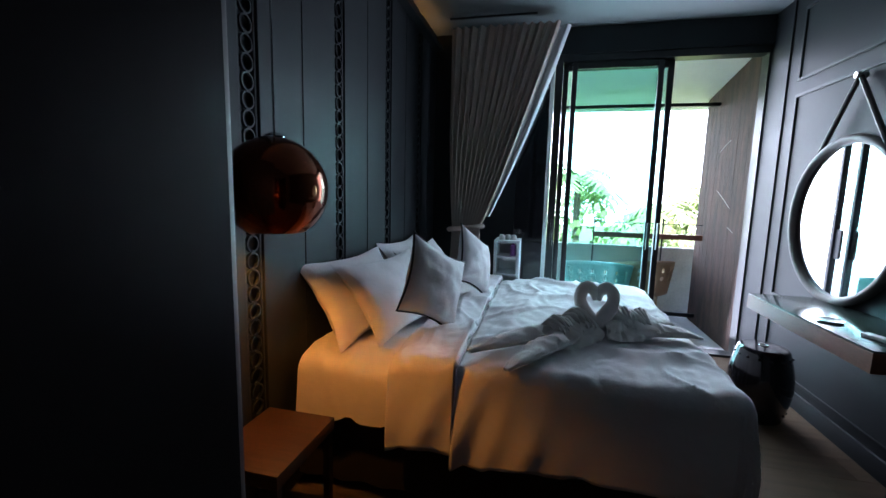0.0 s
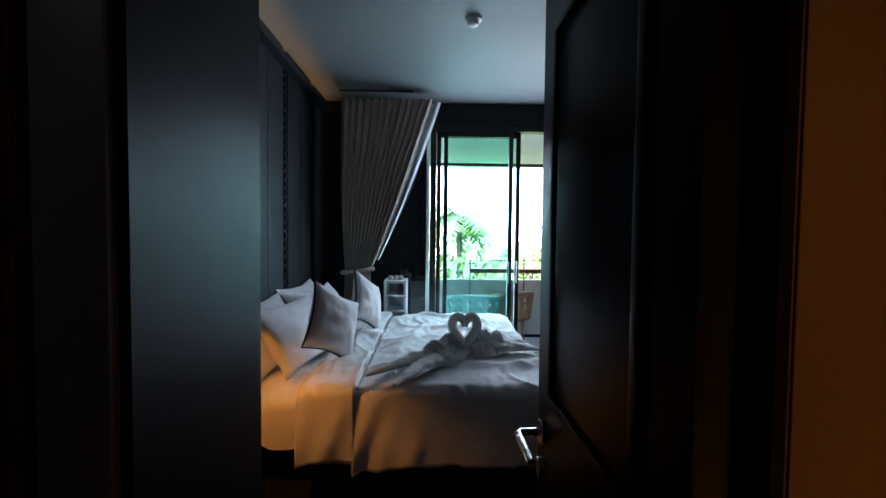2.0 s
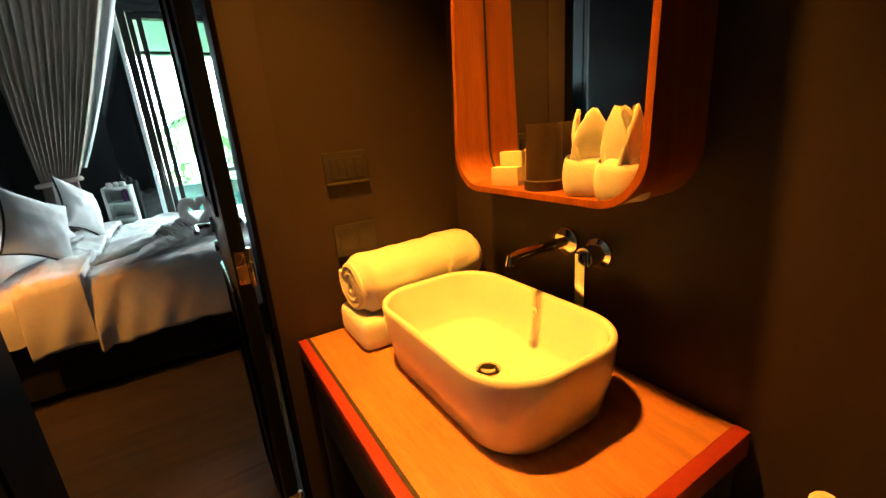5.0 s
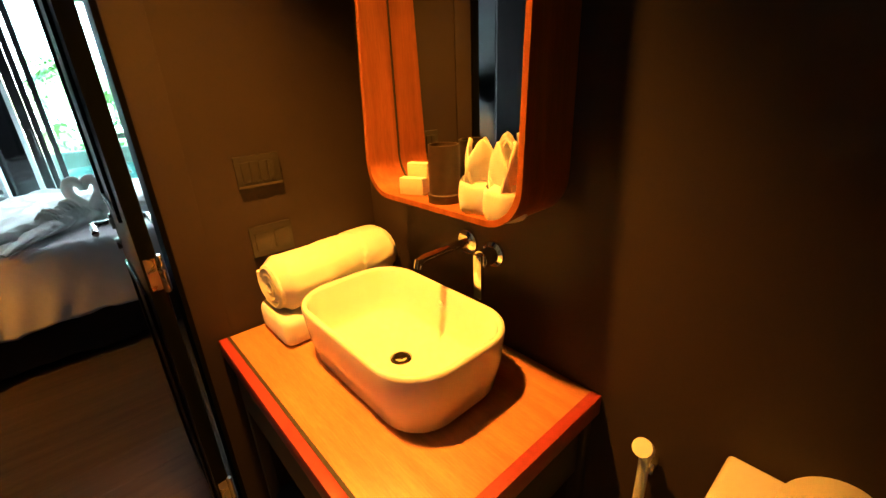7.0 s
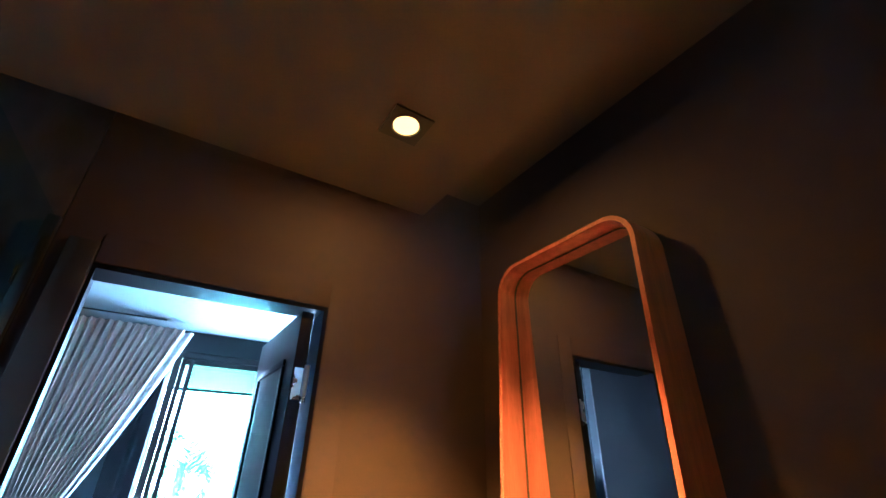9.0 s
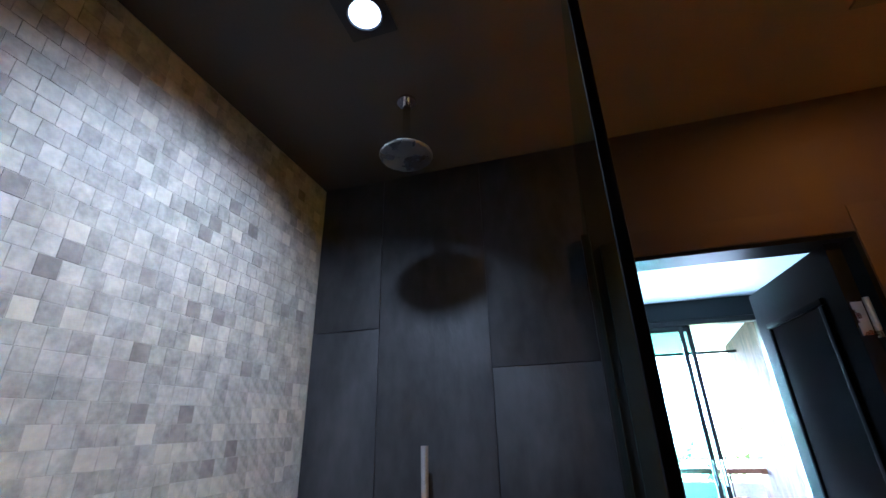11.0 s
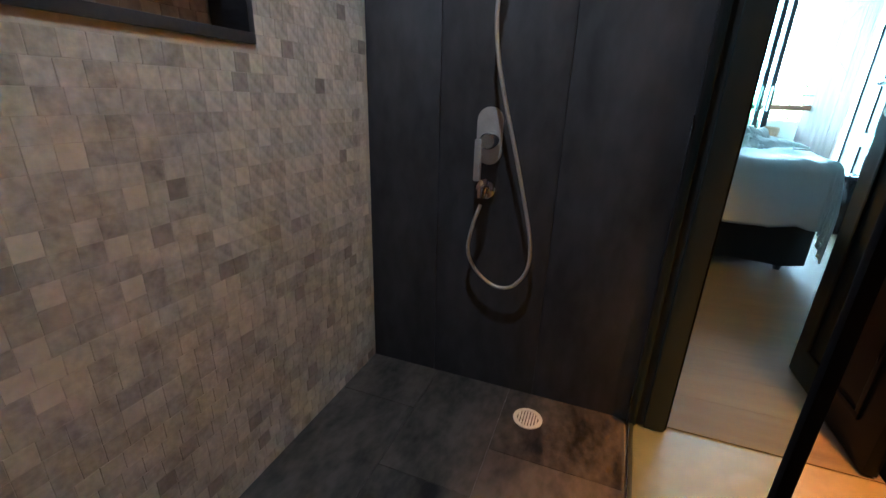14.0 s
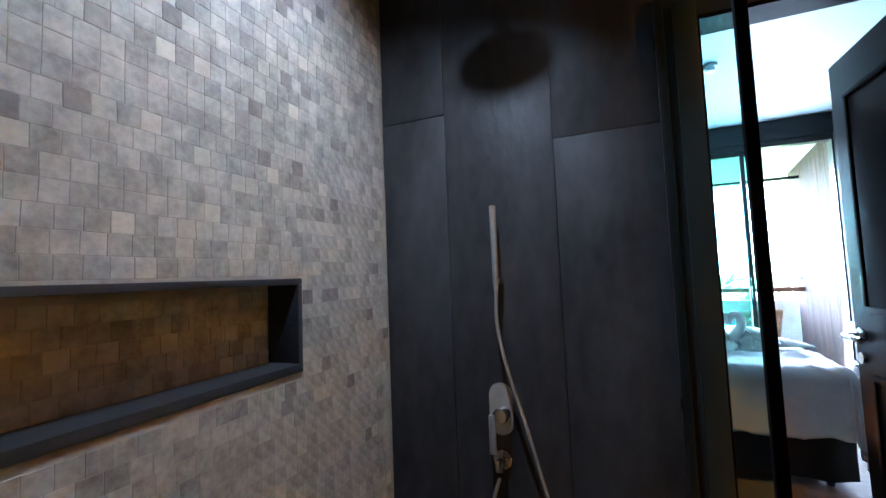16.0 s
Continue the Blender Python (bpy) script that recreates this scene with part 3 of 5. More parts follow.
while y < 5.46:
    w = min(random.choice((0.05, 0.07, 0.09)), 5.47 - y)
    part("board_mark", box(2.0035 - random.uniform(0, 0.0012), 2.006, y + 0.001, y + w - 0.001, bz, 2.655), CONCRETE, conc_wall, soft=False)
    y += w
for y0, z0, y1, z1 in ((4.62, 1.30, 4.95, 1.47), (4.75, 1.95, 4.98, 1.86), (4.50, 1.08, 4.62, 1.12)):
    part("scratch", tube([(1.9965, y0, z0), (1.9955, (y0 + y1) / 2, (z0 + z1) / 2 + 0.006), (1.9965, y1, z1)], 0.0025, 6), CONCRETE_LIGHT, conc_wall, "pale scratch")
setting("wall_balcony_left", box(-1.3, -1.2, BY1 + 0.17, 5.75, -0.1, 2.80), WHITE_PAINT, "white balcony side wall", "wall")
setting("parapet", box(-1.2, 2.3, 5.60, 5.72, -0.012, 0.80, 0.01), CONCRETE_LIGHT, "low pale concrete balcony parapet", "parapet")
rail = thing("balcony_railing", (1.4, 5.25, 0), "black metal balcony railing with a red-brown handrail", "railing")
part("handrail", shift(box(0.86, 1.998, 5.22, 5.28, 0.93, 0.99, 0.006), rail.location), RED_BROWN, rail, "red-brown timber handrail")
part("wire", shift(tube([(0.86, 5.25, 1.10), (1.998, 5.25, 1.10)], 0.005, 8), rail.location), BLACK_FRAME, rail)
for x in (0.87, 1.60):
    part("post", shift(tube([(x, 5.25, -0.012), (x, 5.25, 1.16)], 0.009, 10), rail.location), BLACK_FRAME, rail)
part("bottom_bar", shift(box(0.86, 1.998, 5.235, 5.265, 0.06, 0.10, 0.003), rail.location), BLACK_FRAME, rail)
# ---- bedroom things ----
BEDX0, BEDX1, BEDY0, BEDY1, BEDZ = -0.76, 1.06, 1.70, 3.66, 0.68

bed = thing("bed", (0.15, 2.7, 0), "made king bed with white duvet and dark base", "bed")
part("base", shift(box(BEDX0, BEDX1 - 0.06, BEDY0 + 0.07, BEDY1 - 0.05, 0.10, 0.36, 0.01), bed.location), SHEET, bed, "dark fabric bed base")
for x in (BEDX0 + 0.1, BEDX1 - 0.14):
    for y in (BEDY0 + 0.12, BEDY1 - 0.12):
        part("leg", shift(lathe([(0.0, 0.0), (0.018, 0.0), (0.022, 0.02), (0.026, 0.11), (0.0, 0.11)], (x, y, 0), 16), bed.location), DARK_WOOD, bed)


def skirt(u, v):
    pts = ((BEDX0, BEDY0 + 0.05), (BEDX1 - 0.03, BEDY0 + 0.05), (BEDX1 - 0.03, BEDY1 - 0.03), (BEDX0, BEDY1 - 0.03))
    lens = [1.79, 1.88, 1.79]
    d = u * sum(lens)
    for (a, b), ln in zip(zip(pts, pts[1:]), lens):
        if d <= ln + 1e-6:
            f = d / ln
            break
        d -= ln
    x, y = a[0] + (b[0] - a[0]) * f, a[1] + (b[1] - a[1]) * f
    nx, ny = (b[1] - a[1]) / ln, -(b[0] - a[0]) / ln
    w = 0.008 * math.sin(u * 190) * (1 - v) + 0.012 * noise.noise((u * 30, v, 3))
    return Vector((x + nx * w, y + ny * w, 0.055 + 0.33 * v + 0.02 * noise.noise((u * 25, 7, 0)) * (1 - v))) - bed.location


part("skirt", grid(220, 6, skirt), SHEET, bed, "gathered black bed skirt")
part("mattress", shift(box(BEDX0, BEDX1 - 0.03, BEDY0 + 0.03, BEDY1 - 0.03, 0.36, 0.63, 0.06, seg=4), bed.location), LINEN, bed, "white mattress")


def drape(x0, x1, y0, y1, over, top, lift, seed, foot=True, head=False, near_extra=0.0):
    """Cloth laid over the bed: lies on the rectangle and hangs over its sides in loose folds."""
    def fn(u, v):
        ox = over if foot else 0.0
        s = x0 + u * (x1 - x0 + ox)
        t = (y0 - over - near_extra) + v * (y1 - y0 + 2 * over + near_extra)
        cx, cy = min(s, x1), min(max(t, y0), y1)
        dx, dy = s - cx, t - cy
        d = math.hypot(dx, dy)
        nrm = (dx / d, dy / d) if d > 1e-6 else (0, 0)
        R = 0.07
        if d < R * 1.57:
            a = d / R
            out, down = R * math.sin(a) - 0.0, R * (1 - math.cos(a))
        else:
            out, down = R, R + d - R * 1.57
        k = min(1.0, down / 0.3)
        q = cx * 1.0 + cy * 1.0 + 0.9 * math.atan2(dy, dx) + 0.35 * down
        am = 0.4 + 0.9 * max(0.0, noise.noise((q * 1.3, seed, 0)) + 0.35)
        wave = k * am * (0.009 * math.sin(17 * q + 3 * noise.noise((q * 2, seed, 1)) + seed) + 0.006 * math.sin(41 * q + seed * 2))
        out += wave + 0.035 * k
        n = noise.noise((s * 3.1 + seed, t * 3.1, 0.5)) * 0.010 + abs(noise.noise((s * 7 + t * 4, t * 2 - s * 5, seed))) * 0.014 - abs(noise.noise((s * 13 - t * 6, t * 9 + s * 3, seed + 2))) * 0.010
        wr = 0.016 * math.sin(14 * (s - 0.6 * t) + 4 * noise.noise((s * 2, t * 2, seed))) * max(0.0, noise.noise((s * 1.7, t * 1.7, seed + 5)))
        # sharp creases run along the zero lines of a slow noise
        for k_, am_ in ((1.6, 0.021), (2.9, 0.014)):
            wr += am_ * max(0.0, 1 - 7 * abs(noise.noise((s * k_ + t * 0.5 * k_, t * 0.7 * k_ - s * 0.3 * k_, seed + 9 + k_)))) ** 1.5
        ex = min(1.0, (u * (x1 - x0)) / 0.12) if not head else 1.0
        return Vector((cx + nrm[0] * out, cy + nrm[1] * out, top + lift * ex + n + wr - down)) - bed.location
    return fn


duvet = part("duvet", grid(120, 150, drape(-0.02, BEDX1 - 0.07, BEDY0 + 0.07, BEDY1 - 0.07, 0.44, 0.655, 0.035, 1.0)), LINEN, bed, "creased white cotton duvet")
so = duvet.modifiers.new("thickness", 'SOLIDIFY')
so.thickness, so.offset = 0.022, -1
turn = part("turned_down_edge", grid(40, 150, drape(-0.30, -0.02, BEDY0 + 0.06, BEDY1 - 0.06, 0.42, 0.672, 0.03, 4.0, foot=False)), LINEN, bed, "folded back white duvet edge")
so = turn.modifiers.new("thickness", 'SOLIDIFY')
so.thickness, so.offset = 0.035, -1
sheet = part("fitted_sheet", grid(40, 110, drape(BEDX0 + 0.03, -0.20, BEDY0 + 0.08, BEDY1 - 0.08, 0.30, 0.642, 0.0, 9.0, foot=False, head=True)), LINEN, bed, "tight white fitted sheet")


def pillow_mesh(w, h, t, seed, name, material):
    """Stuffed pillow: a lens-shaped cushion with pinched corners and creases, standing on its long edge."""
    bm = bmesh.new()
    n = 26
    for side in (1, -1):
        V = []
        for i in range(n + 1):
            row = []
            for j in range(n + 1):
                a, b = 2 * i / n - 1, 2 * j / n - 1
                e = max(0.0, (1 - a * a)) ** 0.52 * max(0.0, (1 - b * b)) ** 0.52
                pin = 1 - 0.10 * (1 - (a * a) ** 2 * (b * b) ** 2) * (abs(a) ** 6 * (1 - b * b) + abs(b) ** 6 * (1 - a * a))
                x, z = a * w / 2 * (1 - 0.07 * (1 - b * b) * abs(a)), b * h / 2 * (1 - 0.07 * (1 - a * a) * abs(b))
                cr = 0.012 * noise.noise((a * 3 + seed, b * 3, side)) + 0.008 * abs(noise.noise((a * 6 + b * 3 + seed, b * 5 - a * 2, side * 2)))
                y = side * (e * (t / 2 + cr) + 0.001)
                row.append(bm.verts.new((x * pin, y, z * pin)))
            V.append(row)
        for i in range(n):
            for j in range(n):
                f = (V[i][j], V[i + 1][j], V[i + 1][j + 1], V[i][j + 1])
                bm.faces.new(f if side < 0 else f[::-1])
    bmesh.ops.remove_doubles(bm, verts=bm.verts, dist=0.0035)
    return mesh_of(bm, name, material)


PILLOWS = [  # place of the base's middle, lean, turn, width, height, thickness
    ("pillow", (-0.50, 2.13, 0.665), -34, 82, 0.76, 0.46, 0.15, "plump white pillow leaning on the headboard wall"),
    ("pillow", (-0.33, 2.20, 0.675), -38, 78, 0.74, 0.45, 0.15, "plump white pillow leaning on another pillow"),
    ("pillow", (-0.50, 3.04, 0.665), -34, 88, 0.76, 0.46, 0.15, "plump white pillow leaning on the headboard wall"),
    ("pillow", (-0.32, 2.92, 0.675), -38, 84, 0.74, 0.45, 0.15, "plump white pillow leaning on another pillow"),
]
for i, (nm, at, lean, turned, w, h, t, lab) in enumerate(PILLOWS):
    p = new("pillow", pillow_mesh(w, h, t, i * 3.3, "pillow", LINEN))
    p.matrix_world = Matrix.Translation(at) @ Euler((0, 0, radians(turned))).to_matrix().to_4x4() @ pose(0, 0, 0, -lean * 0 + lean) @ Matrix.Translation((0, 0, h / 2 - 0.01))
    tagged(p, lab, "pillow", "white bed pillows")
for i, (at, lean, turned) in enumerate((((-0.17, 2.10, 0.675), -14, 62), ((-0.09, 2.90, 0.675), -14, 74))):
    c = thing("cushion", at, "square pale cushion with black piping standing on its corner" if i == 0 else "square pale cushion with black piping beside the pillows", "cushion", "piped cushions")
    c.rotation_euler = Euler((radians(lean), 0, radians(turned)))
    me = pillow_mesh(0.40, 0.40, 0.15, 11 + i, "cover", LINEN)
    cov = new("cover", me)
    cov.parent, cov.location, cov.rotation_euler = c, (0, 0, 0.25), (0, radians(28), 0)
    line = []
    for k in range(4):
        a0, a1 = ((-1, -1), (1, -1), (1, 1), (-1, 1))[k], ((1, -1), (1, 1), (-1, 1), (-1, -1))[k]
        for s in range(10):
            f = s / 10
            a, b = a0[0] + (a1[0] - a0[0]) * f, a0[1] + (a1[1] - a0[1]) * f
            pin = 1 - 0.10 * (abs(a) ** 6 * (1 - b * b) + abs(b) ** 6 * (1 - a * a))
            line.append((a * 0.20 * (1 - 0.07 * (1 - b * b) * abs(a)) * pin, 0, b * 0.20 * (1 - 0.07 * (1 - a * a) * abs(b)) * pin))
    part("piping", tube(line, 0.0065, 8, closed=True), PIPING, cov, "black cord piping")


def swan(at, mirror, tail_to):
    """Towel folded into a swan: bent neck, pleated wing, tail trailing over the bed."""
    s = thing("towel_swan", at, "white towel folded into a swan, its neck half a heart", "towel", "towel swans on the bed")
    m = mirror
    # the neck bends in the plane that faces the door
    cx = [(0.010, 0.02, 0.01), (0.016, 0, 0.055), (0.052, 0, 0.108), (0.076, 0, 0.160), (0.072, 0, 0.208), (0.044, 0, 0.232), (0.016, 0, 0.210), (0.007, 0, 0.168)]
    neck = smooth_line([(m * (x - 0.025), y, z) for x, y, z in cx], 6)
    n = len(neck)
    part("neck", tube(neck, [(0.046 - 0.016 * min(1, i / 18)) if i < n - 9 else 0.030 - 0.018 * (i - n + 9) / 9 for i in range(n)], 16), TOWEL, s)
    d = Vector((tail_to[0] - at[0], tail_to[1] - at[1], 0))
    ln = d.length
    d.normalize()
    side = Vector((-d.y, d.x, 0))

    def body(u, v):
        r = 0.078 * math.sin(math.pi * min(1, (u * 0.80 + 0.18))) ** 0.5 + 0.014
        a = math.pi * v
        fold = 1 + 0.09 * math.sin(6 * math.pi * v + 4 * u) + 0.13 * noise.noise((u * 7, v * 5, m)) + 0.06 * noise.noise((u * 18, v * 13, m))
        return d * (u * ln * 0.55 + 0.0) + side * (math.cos(a) * r * 1.15 * fold) + Vector((0, 0, math.sin(a) * r * 1.05 * fold - 0.004))

    part("body", grid(44, 32, body), TOWEL, s)
    # two rolled corners trail behind
    for sg in (-1, 1):
        def corner(u, v, sg=sg):
            r = (0.036 * (1 - u ** 3) + 0.012) * (1 + 0.22 * noise.noise((u * 8, v * 5, sg + m)) + 0.12 * noise.noise((u * 20, v * 12, sg - m)))
            a = 2 * math.pi * v
            c = d * (ln * (0.30 + 0.70 * u)) + side * (sg * (0.035 + 0.075 * u)) + Vector((0, 0, r * 0.8))
            return c + side * (math.cos(a) * r * 1.25) + Vector((0, 0, math.sin(a) * r * (0.8 - 0.25 * u)))
        part("rolled_corner", grid(30, 24, corner), TOWEL, s)
    wing = part("wing", tube([d * 0.05 + Vector((0, 0, 0.06)), d * (0.42 * ln) + Vector((0, 0, 0.065))], [0.035, 0.045], 12), TOWEL, s, "pleated towel wing")
    for k in range(9):
        f = k / 8
        c = d * (0.075 + 0.30 * f * ln) + Vector((0, 0, 0.085 + 0.012 * math.sin(f * 9)))

        def pleat(u, v, c=c, f=f, k=k):
            w = 2 * u - 1
            h = (0.052 - 0.018 * f) * (1 - w * w) ** 0.5 * (1 + 0.2 * noise.noise((k * 2.3, w * 2, m)))
            return c + side * (w * (0.085 - 0.02 * f)) + Vector((0, 0, -0.03 * w * w + h * v)) + d * (0.014 * math.sin(v * 2.4) + 0.006 * math.sin(5 * w + k))
        o = part("pleat", grid(16, 6, pleat), TOWEL, wing)
        o.modifiers.new("thickness", 'SOLIDIFY').thickness = 0.009
    return s


swan((0.545, 2.27, 0.700), -1, (0.10, 1.74))
swan((0.595, 2.27, 0.700), 1, (1.03, 2.42))

# bedside table and pendant
night = thing("bedside_table", (-0.62, 1.36, 0), "low wooden bedside table with a warm brown top", "bedside table")
part("tabletop", shift(box(-0.765, -0.47, 1.18, 1.55, 0.43, 0.48, 0.004), night.location), TABLE_WOOD, night, "warm brown wooden top")
part("shelf", shift(box(-0.755, -0.49, 1.20, 1.53, 0.12, 0.14, 0.003), night.location), DARK_WOOD, night)
for x in (-0.745, -0.49):
    for y in (1.20, 1.53):
        part("leg", shift(box(x - 0.014, x + 0.014, y - 0.014, y + 0.014, 0, 0.43, 0.003), night.location), DARK_WOOD, night)

pend = thing("pendant_lamp", (-0.575, 1.36, 1.37), "smoked copper glass globe pendant glowing warm inside", "pendant lamp")
prof = [(0.0, 0.168), (0.03, 0.168)] + [(0.170 * math.sin(radians(a)), 0.170 * math.cos(radians(a))) for a in range(14, 147, 6)]
prof += [(r - 0.004, z + 0.001) for r, z in prof[:1:-1]] + [(0.0, 0.162)]
part("globe", lathe(prof, steps=56), COPPER, pend, "mirrored copper glass globe, open below")
part("cap", lathe([(0, 0.155), (0.034, 0.155), (0.034, 0.17), (0.012, 0.182), (0.0, 0.182)]), CHROME, pend)
part("cord", tube([(0, 0, 0.18), (0, 0, BH - 1.382)], 0.0035, 8), CHROME, pend, "twisted pale cord")
part("bulb", lathe([(0, -0.09), (0.02, -0.085), (0.032, -0.06), (0.028, -0.03), (0.014, 0.0), (0.014, 0.1), (0, 0.1)], steps=20), GLOW_BULB, pend, "glowing bulb").visible_shadow = False

# curtain tied back
curt = thing("curtain", (-0.3, 3.78, 0), "grey linen curtain gathered and tied back", "curtain")


def cloth(u, v, back=0.0):
    z = 0.04 + v * (2.76 - 0.04)
    if z > 1.08:
        f = (z - 1.08) / (2.80 - 1.08)
        x0, x1 = -0.50 - 0.04 * min(1, f * 2.2) ** 0.8, -0.25 + 0.61 * f ** 0.9
    else:
        f = (1.08 - z) / 1.04
        x0, x1 = -0.50 - 0.04 * f, -0.25 + 0.04 * f
    width = x1 - x0
    x = x0 + u * width
    amp = 0.028 + 0.028 * (1 - min(1, width / 0.8))
    y = amp * math.sin(u * 2 * math.pi * 13 + 0.7 * math.sin(u * 9)) + 0.012 * noise.noise((u * 20, z * 1.5, 2))
    if abs(z - 1.08) < 0.1:
        y *= 0.5 + 5 * abs(z - 1.08)
    return Vector((x, 3.78 + y + back, z)) - curt.location


part("drop", grid(230, 60, cloth), CURTAIN, curt)
part("lining", grid(40, 40, lambda u, v: cloth(0.80 + 0.2 * u, 0.42 + 0.58 * v, 0.09) + Vector((0.045 * (1 - (1 - v) ** 2) + 0.02, 0.0, 0)) * (0.3 + u)), SHEER, curt, "white sheer lining edge")
part("tieback", shift(tube([(-0.375 + 0.15 * math.cos(a), 3.78 + 0.06 * math.sin(a), 1.08 + 0.02 * math.cos(a)) for a in [2 * math.pi * k / 24 for k in range(24)]], 0.022, 8, closed=True), curt.location), CURTAIN, curt, "fabric tie-back band")
part("track", shift(box(-0.56, 0.16, 3.768, 3.792, BH - 0.012, BH - 0.001, 0.002), curt.location), WALL_BED, curt)

# white shelf unit behind the bed
shelf = thing("shelf_unit", (-0.02, 3.84, 0), "small white open shelf unit with bottles", "shelf")
for b in (box(-0.11, -0.085, 3.72, 3.98, 0, 0.99, 0.003), box(0.085, 0.11, 3.72, 3.98, 0, 0.99, 0.003)):
    part("side", shift(b, shelf.location), WHITE_PAINT, shelf)
for z in (0.05, 0.38, 0.68, 0.83, 0.968):
    part("board", shift(box(-0.085, 0.085, 3.72, 3.98, z, z + 0.02, 0.002), shelf.location), WHITE_PAINT, shelf)
part("back", shift(box(-0.085, 0.085, 3.975, 3.98, 0.07, 0.96), shelf.location), WHITE_PAINT, shelf)
for x, y, mtl, lab in ((-0.05, 3.80, CERAMIC, "white cup upside down on the shelf"), (0.0, 3.82, CERAMIC, "white cup upside down on the shelf"), (0.05, 3.80, CERAMIC, "white cup upside down on the shelf")):
    c = new("cup", mesh_of(lathe([(0, 0.0), (0.028, 0.0), (0.026, 0.03), (0.018, 0.045), (0, 0.045)], steps=20), "cup", mtl))
    c.location = (x, y, 0.988)
    tagged(c, lab, "cup", "cups on the shelf")
bt = new("bottle", mesh_of(lathe([(0, 0), (0.026, 0), (0.026, 0.09), (0.010, 0.105), (0.010, 0.118), (0, 0.118)], steps=18), "bottle", PURPLE))
bt.location = (0.05, 3.80, 0.85)
tagged(bt, "small purple bottle on the white shelf", "bottle")

# round mirror on its strap
mirror = thing("round_mirror", (BX1 - 0.012, 3.02, 1.27), "large round wall mirror with dark rim on a strap", "mirror")
part("rim", tube([(-0.028, 0.465 * math.cos(a), 0.465 * math.sin(a)) for a in [2 * math.pi * k / 72 for k in range(72)]], 0.026, 10, closed=True), LEATHER, mirror, "dark round rim")
part("glass", lathe([(0.0, -0.018), (0.452, -0.018), (0.452, -0.008), (0.0, -0.008)], steps=72, axis='X'), MIRROR, mirror, soft=False)
part("backing", lathe([(0.0, -0.007), (0.46, -0.007), (0.46, 0.0), (0.0, 0.0)], steps=48, axis='X'), DARK_WOOD, mirror)
for s in (-1, 1):
    part("strap", tube([(-0.03, s * 0.30, 0.36), (-0.03, s * 0.008, 0.80)], 0.014, 8), LEATHER, mirror, "dark leather strap")
part("hook", tube([(0.0, 0, 0.81), (-0.055, 0, 0.81)], 0.018, 16), STEEL, mirror, "steel wall knob")

# wall desk, stool, remote
desk = thing("wall_desk", (1.8, 2.6, 0), "floating red-brown timber wall desk with glass top", "desk")
part("carcass", shift(box(1.585, 1.985, 2.07, 3.12, 0.70, 0.785, 0.004), desk.location), RED_BROWN, desk)
part("glass_top", shift(box(1.588, 1.985, 2.075, 3.115, 0.786, 0.794, 0.002), desk.location), SHELF_GLASS, desk, "clear glass top sheet")
remote = new("remote_control", mesh_of(box(-0.022, 0.022, -0.08, 0.08, 0, 0.018, 0.006), "remote_control", PLASTIC_WHITE))
remote.matrix_world = pose(1.72, 2.22, 0.794, 0, 0, 20)
tagged(remote, "white remote control lying on the glass desk", "remote control")
dish = new("dish", mesh_of(lathe([(0, 0.0), (0.03, 0.0), (0.055, 0.012), (0.052, 0.014), (0.028, 0.004), (0, 0.004)], steps=28), "dish", CERAMIC))
dish.location = (1.68, 2.50, 0.794)
tagged(dish, "small white dish on the glass desk", "dish")
stool = thing("garden_stool", (1.69, 3.08, 0), "black glazed ceramic drum stool under the desk edge", "stool")
pr = [(0.0, 0.0), (0.125, 0.0), (0.135, 0.012), (0.140, 0.03)] + [(0.140 + 0.035 * math.sin(math.pi * (k / 14)), 0.04 + 0.40 * k / 14) for k in range(15)] + [(0.135, 0.455), (0.125, 0.466), (0.06, 0.470), (0.0, 0.470)]
part("body", lathe(pr, steps=48), BLACK_GLAZE, stool)
studs = bmesh.new()
for z in (0.065, 0.415):
    for k in range(15):
        a = 2 * math.pi * k / 15
        bmesh.ops.create_icosphere(studs, subdivisions=1, radius=0.009, matrix=Matrix.Translation((0.148 * math.cos(a), 0.148 * math.sin(a), z)))
tagged(part("studs", studs, BLACK_GLAZE, stool, "rows of raised glazed studs"), kind="stuff")
cup_ = new("ring_pull", mesh_of(tube([(0.022 * math.cos(a), 0.022 * math.sin(a), 0.004) for a in [2 * math.pi * k / 20 for k in range(20)]], 0.004, 6, closed=True), "ring_pull", STEEL))
cup_.parent, cup_.location = stool, (0, 0, 0.470)

smoke = thing("smoke_detector", (0.61, 2.38, BH), "round white ceiling smoke detector", "smoke detector")
part("base", lathe([(0, 0), (0.055, 0), (0.055, -0.014), (0.05, -0.018), (0, -0.018)], steps=32), PLASTIC_WHITE, smoke)
part("sensor", lathe([(0, -0.018), (0.038, -0.018), (0.032, -0.045), (0.02, -0.052), (0, -0.052)], steps=32), PLASTIC_WHITE, smoke)

# ---- balcony chairs ----


